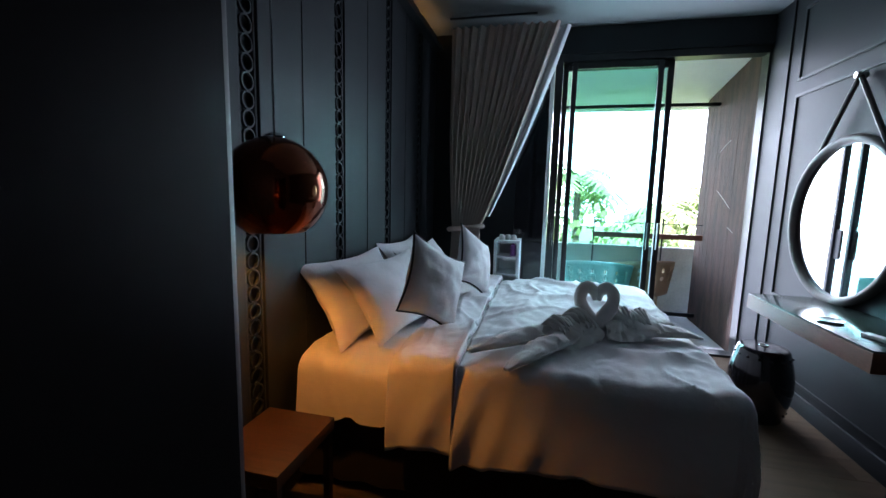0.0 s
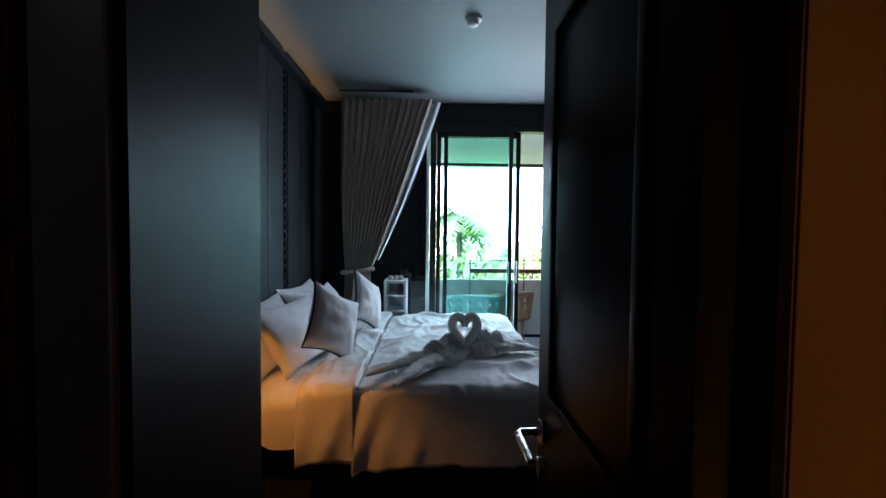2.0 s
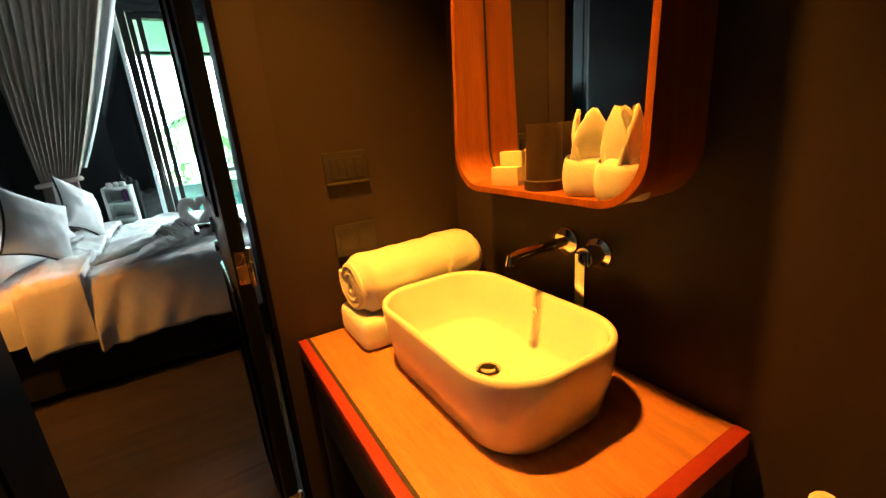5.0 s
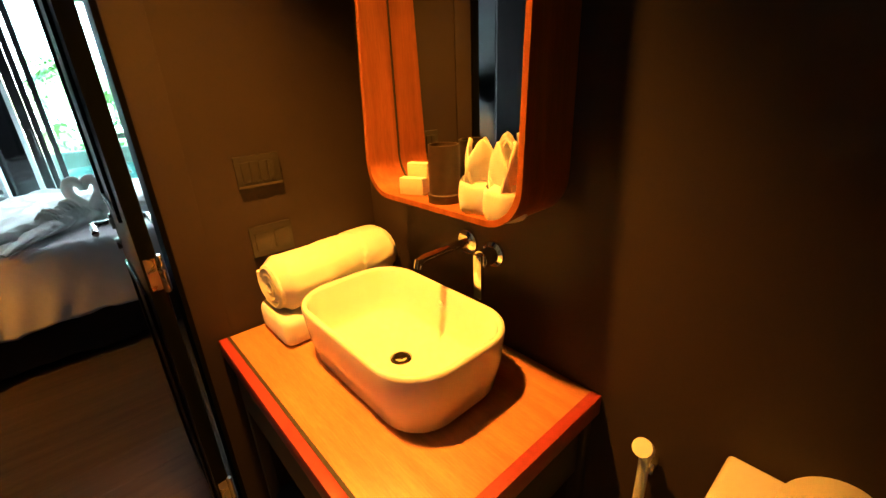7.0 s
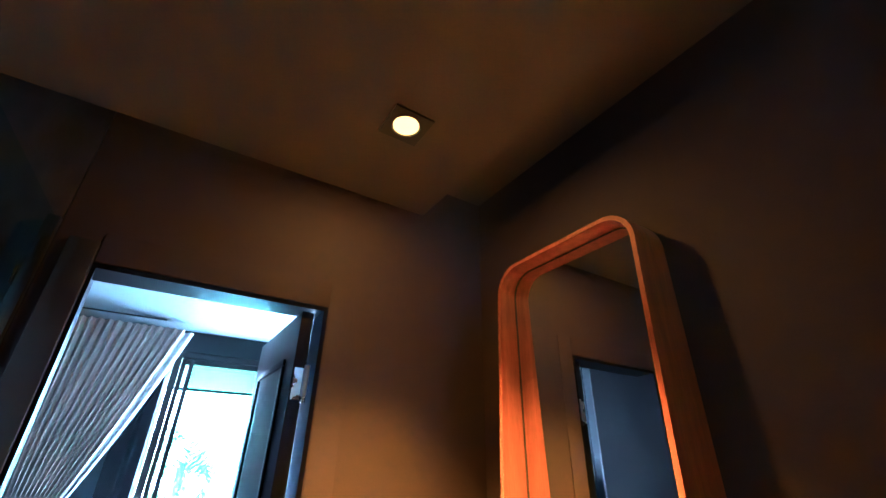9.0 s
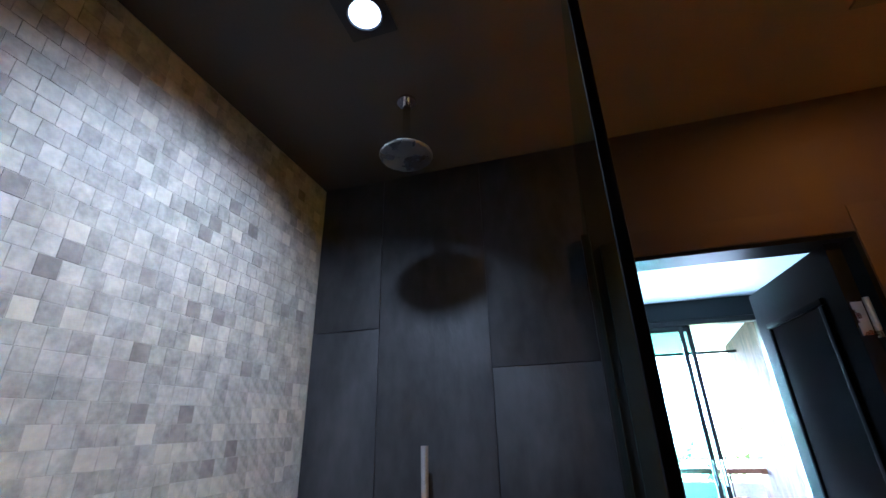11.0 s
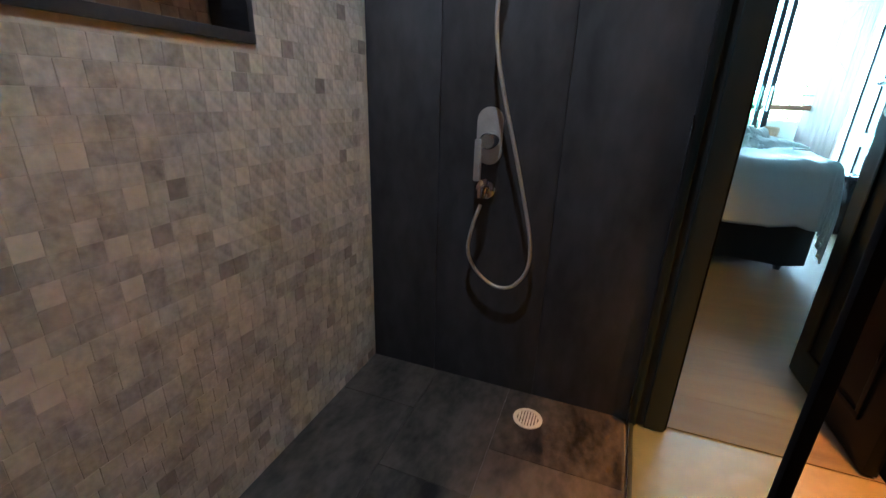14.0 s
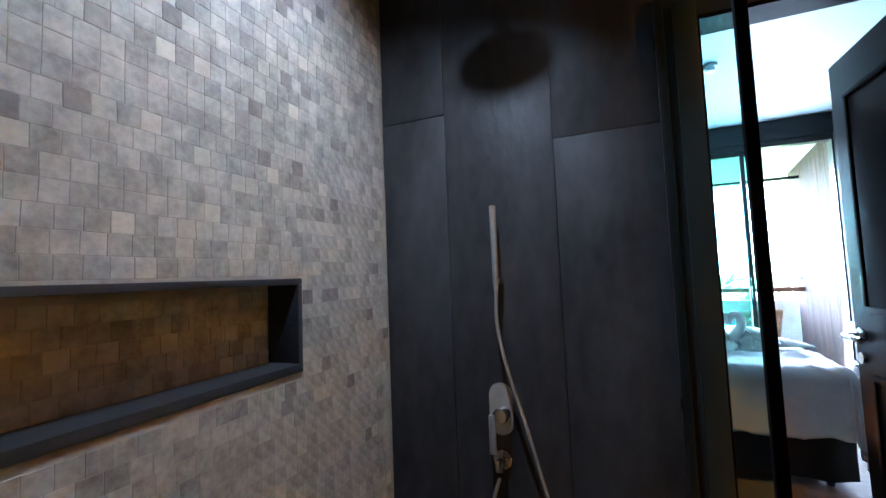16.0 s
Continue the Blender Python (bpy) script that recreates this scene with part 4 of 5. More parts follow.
def tub_chair(at, turned, material, lab):
    c = thing("balcony_chair", at, lab, "chair", "balcony chairs")
    c.rotation_euler = (0, 0, radians(turned))

    def back(u, v):
        a = radians(-100 + 200 * u)
        r = 0.30 + 0.05 * v
        return Vector((r * math.sin(a), r * math.cos(a), 0.40 + v * (0.29 + 0.08 * math.cos(a))))
    bm = grid(40, 9, back)
    bm.faces.ensure_lookup_table()
    holes = [f for i, f in enumerate(bm.faces) if (i // 9) % 4 == 1 and (i % 9) in (4, 6)]
    bmesh.ops.delete(bm, geom=holes, context='FACES')
    b = part("backrest", bm, material, c, "perforated moulded back")
    b.modifiers.new("thickness", 'SOLIDIFY').thickness = 0.012
    part("seat", lathe([(0, 0.385), (0.29, 0.385), (0.30, 0.40), (0.29, 0.415), (0, 0.405)], steps=36), material, c)
    for k in range(4):
        a = math.pi / 4 + k * math.pi / 2
        part("leg", tube([(0.20 * math.cos(a), 0.20 * math.sin(a), 0.385), (0.26 * math.cos(a), 0.26 * math.sin(a), 0.0)], 0.014, 10), material, c)
    return c


tub_chair((0.86, 4.74, -0.012), 175, GREEN_RATTAN, "mint green moulded tub chair with punched holes")
tub_chair((1.32, 5.02, -0.012), 200, TAN_RATTAN, "tan moulded tub chair with punched holes")

# ---- garden outside ----
setting("ground", box(-120, 120, 5.9, 240, -3.6, -3.4), GRASS, "green garden ground below the balcony", "ground")
setting("backdrop", box(-160, 160, 78, 78.2, -3.4, 70), BACKDROP, "bright hazy white sky beyond the garden", "sky")
setting("ground_near", box(-120, 120, -60, 5.9, -3.62, -3.42), GRASS, "garden ground under the building", "ground")


def palm(at, height, spread, seed):
    rnd = random.Random(seed)
    t = thing("palm_tree", at, "leafy green palm tree beyond the balcony", "tree", "garden palms")
    bendx = rnd.uniform(-0.4, 0.4)
    line = smooth_line([(0, 0, 0), (bendx * 0.4, 0, height * 0.5), (bendx, 0, height)], 6)
    part("trunk", tube(line, [0.16 - 0.07 * i / (len(line) - 1) for i in range(len(line))], 10), BARK, t)
    bm = bmesh.new()
    for k in range(15):
        a = 2 * math.pi * k / 15 + rnd.uniform(-0.2, 0.2)
        lift = rnd.uniform(-0.2, 0.9)
        ln = spread * rnd.uniform(0.8, 1.15)
        dirv = Vector((math.cos(a), math.sin(a), 0))
        sd = Vector((-math.sin(a), math.cos(a), 0))
        prev = None
        for s in range(15):
            f = s / 14
            p = Vector((bendx, 0, height)) + dirv * ln * f + Vector((0, 0, ln * (lift * f - (0.55 + 0.3 * lift) * f * f * 1.4)))
            if s:
                for sg in (-1, 1):
                    w = ln * 0.28 * math.sin(math.pi * min(1, 0.1 + f)) + 0.05
                    tip = p + sd * sg * w + dirv * w * 0.45 - Vector((0, 0, w * rnd.uniform(0.3, 0.7)))
                    bm.faces.new([bm.verts.new(q) for q in (prev, p, tip)])
            prev = p
    part("crown", bm, LEAF, t, soft=False)


def shrub_tree(at, height, seed):
    rnd = random.Random(seed)
    t = thing("broadleaf_tree", at, "bushy green tree beyond the balcony", "tree", "garden trees")
    part("trunk", tube([(0, 0, 0), (0.1, 0, height * 0.35), (0.0, 0.1, height * 0.7)], [0.14, 0.10, 0.05], 9), BARK, t)
    bm = bmesh.new()
    for b in range(17):
        c = Vector((rnd.gauss(0, 0.8), rnd.gauss(0, 0.8), height * rnd.uniform(0.45, 1.0)))
        for k in range(34):
            d = Vector((rnd.gauss(0, 1), rnd.gauss(0, 1), rnd.gauss(0, 0.8))).normalized()
            p = c + d * rnd.uniform(0.1, 0.5)
            u = d.orthogonal().normalized() * 0.09
            w = d.cross(u).normalized() * 0.05 + Vector((0, 0, -0.05))
            bm.faces.new([bm.verts.new(q) for q in (p - u, p + w, p + u, p - w)])
    part("crown", bm, LEAF, t, soft=False)


for i, (x, y, h, s) in enumerate(((-0.6, 11.5, 5.0, 1.6), (1.3, 13.0, 5.4, 1.7), (3.2, 12.0, 4.6, 1.6), (5.4, 14.0, 5.0, 1.8))):
    palm((x, y, -3.4), h, s, 40 + i)
for i, (x, y, h) in enumerate(((0.3, 10.2, 4.3), (2.2, 11.0, 4.6), (4.4, 10.6, 4.4), (-1.8, 10.8, 4.5), (6.5, 12.5, 4.8), (3.2, 16, 5.0), (0.6, 17, 5.2))):
    shrub_tree((x, y, -3.4), h, 70 + i)
# ---- bathroom things ----
van = thing("vanity", (1.0, -0.43, 0), "wooden vanity counter with a red edge on dark legs", "vanity")
part("countertop", shift(box(0.735, 1.245, -0.815, -0.012, 0.752, 0.780, 0.002), van.location), TEAK_FLAT, van, "light brown wood top")
eb = bmesh.new()
box(0.712, 0.7345, -0.84, -0.012, 0.735, 0.782, 0.002, eb)
box(0.7345, 1.245, -0.84, -0.8155, 0.735, 0.782, 0.002, eb)
part("edge_band", shift(eb, van.location), RED_EDGE, van, "red painted edge band")
part("inner_line", shift(box(0.7346, 0.742, -0.8154, -0.012, 0.780, 0.7815), van.location), DARK_WOOD, van, "dark inlay line")
part("drawer_front", shift(box(0.728, 0.745, -0.80, -0.03, 0.56, 0.734, 0.003), van.location), DARK_WOOD, van)
part("side_panel", shift(box(0.745, 1.24, -0.812, -0.795, 0.56, 0.734, 0.003), van.location), DARK_WOOD, van)
part("shelf", shift(box(0.745, 1.24, -0.80, -0.03, 0.17, 0.19, 0.003), van.location), DARK_WOOD, van)
for x in (0.73, 1.215):
    for y in (-0.825, -0.05):
        part("leg", shift(box(x - 0.0, x + 0.03, y - 0.0, y + 0.03, 0, 0.735, 0.003), van.location), DARK_WOOD, van)

# vessel basin
basin = thing("basin", (1.008, -0.450, 0.780), "white ceramic vessel basin on the wood counter", "basin")


def basin_ring(w, h, r, z, n=9):
    return [Vector((u * 1.04, v * 1.04, z * 1.08)) for u, v in rounded_loop(w, h, r, n)]


layers = [basin_ring(0.25, 0.41, 0.075, 0.0), basin_ring(0.265, 0.43, 0.085, 0.006), basin_ring(0.290, 0.460, 0.097, 0.07), basin_ring(0.304, 0.474, 0.104, 0.132), basin_ring(0.302, 0.472, 0.104, 0.140), basin_ring(0.294, 0.464, 0.100, 0.143),
          basin_ring(0.282, 0.452, 0.094, 0.142), basin_ring(0.275, 0.445, 0.090, 0.134), basin_ring(0.262, 0.430, 0.082, 0.065), basin_ring(0.252, 0.418, 0.076, 0.036), basin_ring(0.238, 0.402, 0.068, 0.026), basin_ring(0.16, 0.30, 0.05, 0.020), basin_ring(0.06, 0.08, 0.029, 0.016)]
bb = bmesh.new()
LV = [[bb.verts.new(p) for p in ly] for ly in layers]
for a, b in zip(LV, LV[1:]):
    m_ = len(a)
    for i in range(m_):
        bb.faces.new((a[i], a[(i + 1) % m_], b[(i + 1) % m_], b[i]))
bb.faces.new(LV[0])
bb.faces.new(LV[-1])
bmesh.ops.recalc_face_normals(bb, faces=bb.faces)
part("bowl", bb, CERAMIC, basin, angle=60)
part("drain", lathe([(0, 0.0165), (0.026, 0.0165), (0.027, 0.020), (0.022, 0.022), (0.012, 0.019), (0, 0.019)], steps=28), CHROME, basin, "chrome pop-up drain")
part("overflow", lathe([(0, 0.0), (0.009, 0.0), (0.009, -0.004), (0.004, -0.004), (0, -0.002)], (0.137, 0.0, 0.113), 16, 'X'), CHROME, basin, "chrome overflow ring")

# wall tap
tap = thing("wall_tap", (RX, -0.52, 1.03), "chrome wall-mounted basin tap with a flat lever", "tap")
part("rosette", lathe([(0, 0), (0.032, 0.0), (0.032, -0.007), (0.028, -0.010), (0, -0.010)], (0, 0.075, 0), 28, 'X'), CHROME, tap)
part("spout", tube([(-0.008, 0.075, 0), (-0.15, 0.075, 0.0), (-0.165, 0.075, -0.004), (-0.168, 0.075, -0.02)], 0.011, 14), CHROME, tap)
mix_ = part("mixer", lathe([(0, 0), (0.032, 0.0), (0.032, -0.007), (0.022, -0.012), (0.021, -0.05), (0, -0.05)], (0, -0.012, -0.010), 28, 'X'), CHROME, tap)
part("lever", box(-0.062, -0.050, -0.025, 0.001, -0.110, 0.003, 0.004), CHROME, mix_, "flat chrome lever")

# bath towels stacked by the basin


def roll_towel(at, r, ln, turned, lab):
    t = thing("rolled_towel", at, lab, "towel", "bath towels on the counter")
    t.rotation_euler = (0, 0, radians(turned))

    def fn(u, v):
        a = 2 * math.pi * u
        q = 1 + 0.04 * math.sin(3 * a + 1) + 0.05 * noise.noise((math.cos(a) * 1.3, math.sin(a) * 1.3, v * 7)) + 0.05 * abs(noise.noise((u * 11, v * 5 + u * 4, 3.1)))
        q += 0.075 * (1 if v > 0.66 + 0.05 * math.sin(a) else 0) + 0.05 * max(0, 1 - abs(u - 0.22 - 0.1 * v) / 0.02)
        e = 1 - 0.25 * max(0, abs(2 * v - 1) - 0.86) / 0.14
        return Vector(((v - 0.5) * ln, math.cos(a) * r * q * e * 1.15, r * 0.95 + math.sin(a) * r * q * e * 0.95))
    part("roll", grid(72, 60, fn, True), TOWEL, t)
    for s in (-1, 1):
        spiral = [(s * ln / 2 * 1.0, (0.012 + (r - 0.018) * k / 40) * math.cos(k * 0.48), r * 0.95 + (0.012 + (r - 0.018) * k / 40) * 0.9 * math.sin(k * 0.48)) for k in range(41)]
        part("roll_end", tube(spiral, 0.010, 6), TOWEL, t)
    return t


folded = new("folded_towel", mesh_of(box(0.83, 1.16, -0.20, -0.02, 0.780, 0.865, 0.03, seg=5), "folded_towel", TOWEL))
tagged(folded, "folded white towel under a rolled one", "towel", "bath towels on the counter")
roll_towel((1.03, -0.105, 0.864), 0.076, 0.36, 3, "thick white bath towel rolled up by the basin")

# deep box mirror
MY0, MY1, MZ0, MZ1, MXF = -0.722, -0.232, 1.152, 2.150, 1.100
cy, cz = (MY0 + MY1) / 2, (MZ0 + MZ1) / 2
bm_mirror = thing("box_mirror", (RX, cy, cz), "tall mirror in a deep rounded wooden box frame", "mirror")
dep = RX - MXF


def frame_band(x0, x1, w0, h0, r0, w1, h1, r1):
    """A band between an outer and an inner rounded rectangle, from depth x0 to x1."""
    bm = bmesh.new()
    o, i_ = rounded_loop(w0, h0, r0, 10), rounded_loop(w1, h1, r1, 10)
    n = len(o)
    ring_ = [[bm.verts.new((x, u, v)) for u, v in lp] for x, lp in ((x0, o), (x1, o), (x1, i_), (x0, i_))]
    for a, b in zip(ring_, ring_[1:] + ring_[:1]):
        for k in range(n):
            bm.faces.new((a[k], a[(k + 1) % n], b[(k + 1) % n], b[k]))
    bmesh.ops.recalc_face_normals(bm, faces=bm.faces)
    return bm


W_, H_ = MY1 - MY0, MZ1 - MZ0
SLOPE = 0.04 / H_   # the box is shallower at the top


def tapered(bm):
    for v in bm.verts:
        if v.co.x < -0.12:
            v.co.x += SLOPE * (v.co.z + H_ / 2)
    return bm


part("frame", tapered(frame_band(-dep, -0.002, W_, H_, 0.085, W_ - 0.024, H_ - 0.024, 0.075)), TEAK, bm_mirror, "bent teak veneer band")
gl = bmesh.new()
lp = rounded_loop(W_ - 0.026, H_ - 0.026, 0.074, 10)
f0, f1 = [gl.verts.new((-0.054, u, v)) for u, v in lp], [gl.verts.new((-0.048, u, v)) for u, v in lp]
gl.faces.new(f0[::-1])
gl.faces.new(f1)
for k in range(len(lp)):
    gl.faces.new((f0[k], f0[(k + 1) % len(lp)], f1[(k + 1) % len(lp)], f1[k]))
bmesh.ops.recalc_face_normals(gl, faces=gl.faces)
part("glass", gl, MIRROR, bm_mirror, soft=False)
part("glass_edge", frame_band(-0.056, -0.0545, W_ - 0.027, H_ - 0.027, 0.074, W_ - 0.033, H_ - 0.033, 0.072), DARK_WOOD, bm_mirror, "dark mirror edge")
part("backing", frame_band(-0.047, -0.003, W_ - 0.04, H_ - 0.04, 0.07, 0.05, 0.05, 0.02), DARK_WOOD, bm_mirror)

# things on the mirror's ledge
LZ = MZ0 + 0.012
for i, (x, y, h) in enumerate(((1.150, -0.474, 0.124),)):
    c = thing("tumbler", (x, y, LZ), "dark brown leather tumbler on the mirror ledge", "cup", "tumblers on the ledge")
    part("body", lathe([(0, 0.0), (0.036, 0.0), (0.037, 0.004), (0.035, 0.02), (0.034, h), (0.030, h), (0.030, 0.012), (0, 0.012)], steps=32), CARD, c)
    part("foot_band", lathe([(0.036, 0.0), (0.039, 0.0), (0.039, 0.018), (0.035, 0.02), (0.036, 0.0)], steps=32), CARD, c)
for i, (x, y, r) in enumerate(((1.148, -0.580, 0.036), (1.142, -0.655, 0.037))):
    t = thing("face_towel", (x, y, LZ), "small white towel rolled into a bud on the ledge", "towel", "face towels on the ledge")

    part("band", grid(36, 12, lambda u, v, r=r, k=i: Vector(((r + 0.007 * math.sin(math.pi * v) ** 0.5 + 0.002 * math.sin(5 * u * 6.283 + k)) * math.cos(2 * math.pi * u), (r + 0.007 * math.sin(math.pi * v) ** 0.5) * math.sin(2 * math.pi * u), 0.062 * v + 0.006 * math.sin(2 * math.pi * u + k) * v)), True), TOWEL, t, "rolled towel base")
    part("core", lathe([(0, 0.0), (r - 0.002, 0.0), (r - 0.001, 0.052), (r * 0.6, 0.064), (0, 0.068)], steps=24), TOWEL, t)
    for q in range(3):
        turn_ = 2.1 * q + 0.7 * i

        def petal(u, v, a=turn_):
            w = 0.037 * math.sin(math.pi * min(0.97, 0.20 + 0.80 * v)) ** 0.5
            ang = (u - 0.5) * 2.4
            x_, y_ = 0.010 + 0.016 * math.sin(math.pi * v * 0.8) - w * 0.35 * (1 - math.cos(ang)), w * math.sin(ang)
            return Vector((x_ * math.cos(a) - y_ * math.sin(a), x_ * math.sin(a) + y_ * math.cos(a), 0.045 + 0.100 * v - 0.020 * abs(u - 0.5)))
        o = part("petal", grid(12, 14, petal), TOWEL, t, "folded towel petal")
        o.modifiers.new("thickness", 'SOLIDIFY').thickness = 0.007
for i, (x, y, w, h) in enumerate(((1.140, -0.372, 0.062, 0.040), (1.168, -0.362, 0.052, 0.070))):
    c = new("amenity_box", mesh_of(box(-0.012, 0.012, -w / 2, w / 2, 0, h, 0.002), "amenity_box", PAPER))
    c.matrix_world = pose(x, y, LZ, 0, 0, 24)
    tagged(c, "small cream paper amenity box on the ledge", "box", "amenity boxes on the ledge")

# switches and socket
for nm, z0, z1, lab in (("light_switch", 1.173, 1.255, "dark four-gang light switch plate on the wall"), ("wall_socket", 0.980, 1.066, "dark double socket plate on the wall")):
    s = thing(nm, (0.91, 0.0, (z0 + z1) / 2), lab, "switch" if "switch" in nm else "socket")
    h = z1 - z0
    part("plate", box(-0.058, 0.058, -0.010, -0.0005, -h / 2, h / 2, 0.003), PLASTIC_DARK, s)
    if "switch" in nm:
        for k in range(4):
            part("rocker", box(-0.044 + 0.0225 * k, -0.044 + 0.0205 * (k + 1) + 0.002 * k - 0.001, -0.014, -0.0095, -0.026, 0.026, 0.002), PLASTIC_DARK, s)
        part("foot_lip", box(-0.058, 0.058, -0.012, -0.009, -h / 2, -h / 2 + 0.006, 0.001), LIP_GREY, s, "pale lower lip")
    else:
        for k in (-0.026, 0.026):
            part("outlet", box(k - 0.020, k + 0.020, -0.0125, -0.0095, -0.026, 0.026, 0.002), PLASTIC_DARK, s)
            for q in (-0.007, 0.007):
                part("slot", box(k + q - 0.0015, k + q + 0.0015, -0.0132, -0.0124, -0.006, 0.006), CARD, s)

# toilet with a wrapped roll, bidet spray
wc = thing("toilet", (1.05, -1.28, 0), "white ceramic close-coupled toilet", "toilet")
part("cistern", shift(box(1.075, 1.245, -1.47, -1.08, 0.38, 0.775, 0.03, seg=4), wc.location), CERAMIC, wc)
part("cistern_lid", shift(box(1.065, 1.247, -1.48, -1.07, 0.776, 0.805, 0.012, seg=3), wc.location), CERAMIC, wc)
part("button", shift(lathe([(0, 0.805), (0.022, 0.805), (0.022, 0.811), (0.018, 0.814), (0, 0.814)], (1.15, -1.33, 0), 24), wc.location), CHROME, wc, "chrome flush button")


def bowl(u, v):
    a = 2 * math.pi * u
    z = 0.40 * v
    k = 0.62 + 0.38 * v ** 1.4
    return Vector((0.86 - 1.05 + 0.26 * k * math.cos(a) * (1.0 if math.cos(a) < 0 else 0.85), 0.185 * k * math.sin(a), z))


bw = grid(40, 14, bowl, True)
part("pan", bw, CERAMIC, wc)


def seat(u, v):
    a = 2 * math.pi * u
    r = (1.0, 1.02, 1.02, 0.98, 0.6, 0.0)[round(v * 5)]
    z = (0.40, 0.405, 0.42, 0.432, 0.436, 0.437)[round(v * 5)]
    return Vector((-0.19 + 0.262 * r * math.cos(a) * (1.0 if math.cos(a) < 0 else 0.85), 0.187 * r * math.sin(a), z))


part("seat_lid", grid(40, 5, seat, True), CERAMIC, wc)
roll = thing("toilet_roll", (1.125, -1.212, 0.805), "white toilet roll wrapped and knotted like a bow", "toilet roll")
roll.rotation_euler = (0, 0, radians(20))
part("roll", lathe([(0.018, -0.05), (0.052, -0.05), (0.055, -0.046), (0.055, 0.046), (0.052, 0.05), (0.018, 0.05), (0.018, -0.05)], (0, 0, 0.055), 36, 'X'), TOWEL, roll)
part("bow", grid(20, 10, lambda u, v: Vector(((u - 0.5) * 0.12, -0.056 - 0.02 * math.sin(math.pi * v) - 0.008 * math.sin(u * 14), 0.03 + 0.07 * v + 0.012 * math.sin(8 * u)))), TOWEL, roll, "folded paper bow")
spray = thing("bidet_spray", (RX - 0.03, -0.955, 0.70), "white hand bidet spray hanging on the wall", "bidet spray")
part("holder", box(-0.0, 0.028, -0.015, 0.015, -0.02, 0.01, 0.004), CHROME, spray)
part("grip", tube(smooth_line([(-0.01, 0, -0.10), (-0.012, 0, -0.02), (-0.018, 0, 0.045), (-0.04, 0.0, 0.075)], 5), [0.010] * 9 + [0.012, 0.014, 0.016, 0.018, 0.018, 0.018, 0.018][:7], 12), PLASTIC_WHITE, spray)
part("hose", tube(smooth_line([(-0.01, 0, -0.10), (-0.02, 0.03, -0.20), (-0.05, 0.10, -0.30), (-0.02, 0.16, -0.38), (0.02, 0.18, -0.46)], 8), 0.006, 8), HOSE, spray, "steel spray hose")

# downlights


def downlight(at, glow, lab):
    d = thing("downlight", at, lab, "downlight", "ceiling downlights")
    part("trim", frame_ring(0.058, 0.040), BLACK_FRAME, d)
    o = part("lens", lathe([(0, -0.004), (0.036, -0.004), (0.036, -0.0005), (0, -0.0005)], steps=28), glow, d, "lit lamp face")
    o.visible_shadow = False


def frame_ring(half, r):
    bm = bmesh.new()
    n = 32
    outer, inner = [], []
    for k in range(n):
        a = 2 * math.pi * k / n + math.pi / 4
        s = half / max(abs(math.cos(a)), abs(math.sin(a)))
        outer.append((s * math.cos(a), s * math.sin(a)))
        inner.append((r * math.cos(a), r * math.sin(a)))
    rings = [[bm.verts.new((x, y, z)) for x, y in lp_] for lp_, z in ((outer, -0.0005), (outer, -0.006), (inner, -0.006), (inner, -0.0005))]
    for a, b in zip(rings, rings[1:]):
        for k in range(n):
            bm.faces.new((a[k], a[(k + 1) % n], b[(k + 1) % n], b[k]))
    bmesh.ops.recalc_face_normals(bm, faces=bm.faces)
    return bm


downlight((0.70, -0.39, CH), GLOW_WARM, "square recessed downlight glowing warm orange")
downlight((-0.43, -0.66, CH), GLOW_COOL, "square recessed downlight glowing cool white")

# shower: rain head, hand shower, valve, hose, glass
rain = thing("rain_shower", (-0.44, -0.37, 2.235), "round chrome rain shower head on a ceiling arm", "shower head")
part("head", lathe([(0, 0), (0.070, 0.0), (0.073, 0.004), (0.070, 0.010), (0.03, 0.018), (0, 0.018)], steps=48), STEEL, rain)
part("joint", lathe([(0, 0.018), (0.014, 0.018), (0.018, 0.032), (0.014, 0.046), (0, 0.046)], steps=20), CHROME, rain)
part("arm", tube([(0, 0, 0.045), (0, 0, CH - 2.235)], 0.011, 12), CHROME, rain)
part("ceiling_rose", lathe([(0, CH - 2.2355), (0.028, CH - 2.2355), (0.028, CH - 2.243), (0, CH - 2.245)], steps=24), CHROME, rain)

shower = thing("hand_shower", (-0.500, 0.0, 1.30), "chrome stick hand shower with a long metal hose", "shower")
part("bracket", tube([(0, 0, -0.03), (0, -0.053, -0.03)], 0.013, 14), CHROME, shower)
part("stick", tube([(0, -0.058, -0.06), (0, -0.058, -0.02), (0, -0.058, 0.19), (0, -0.058, 0.21)], [0.007, 0.009, 0.0105, 0.0105], 18), HOSE, shower, "slim chrome hand spray")
hose = smooth_line([(-0.500, -0.058, 1.24), (-0.502, -0.060, 1.15), (-0.490, -0.058, 1.06), (-0.464, -0.056, 0.954), (-0.428, -0.053, 0.83), (-0.397, -0.050, 0.714), (-0.362, -0.046, 0.568), (-0.364, -0.043, 0.478), (-0.397, -0.042, 0.422), (-0.435, -0.040, 0.404), (-0.478, -0.040, 0.412), (-0.528, -0.042, 0.455), (-0.553, -0.045, 0.515), (-0.541, -0.048, 0.595), (-0.518, -0.055, 0.665)], 8)
part("hose", shift(tube(hose, 0.0054, 10), shower.location), HOSE, shower, "spiral steel hose")
rib = bmesh.new()
dense = smooth_line(hose[::2], 5)
for p, q in zip(dense[::2], dense[1::2]):
    tube([p, p + (q - p) * 0.6], 0.0060, 8, rib)
tagged(part("hose_ribs", shift(rib, shower.location), HOSE, shower), kind="stuff")

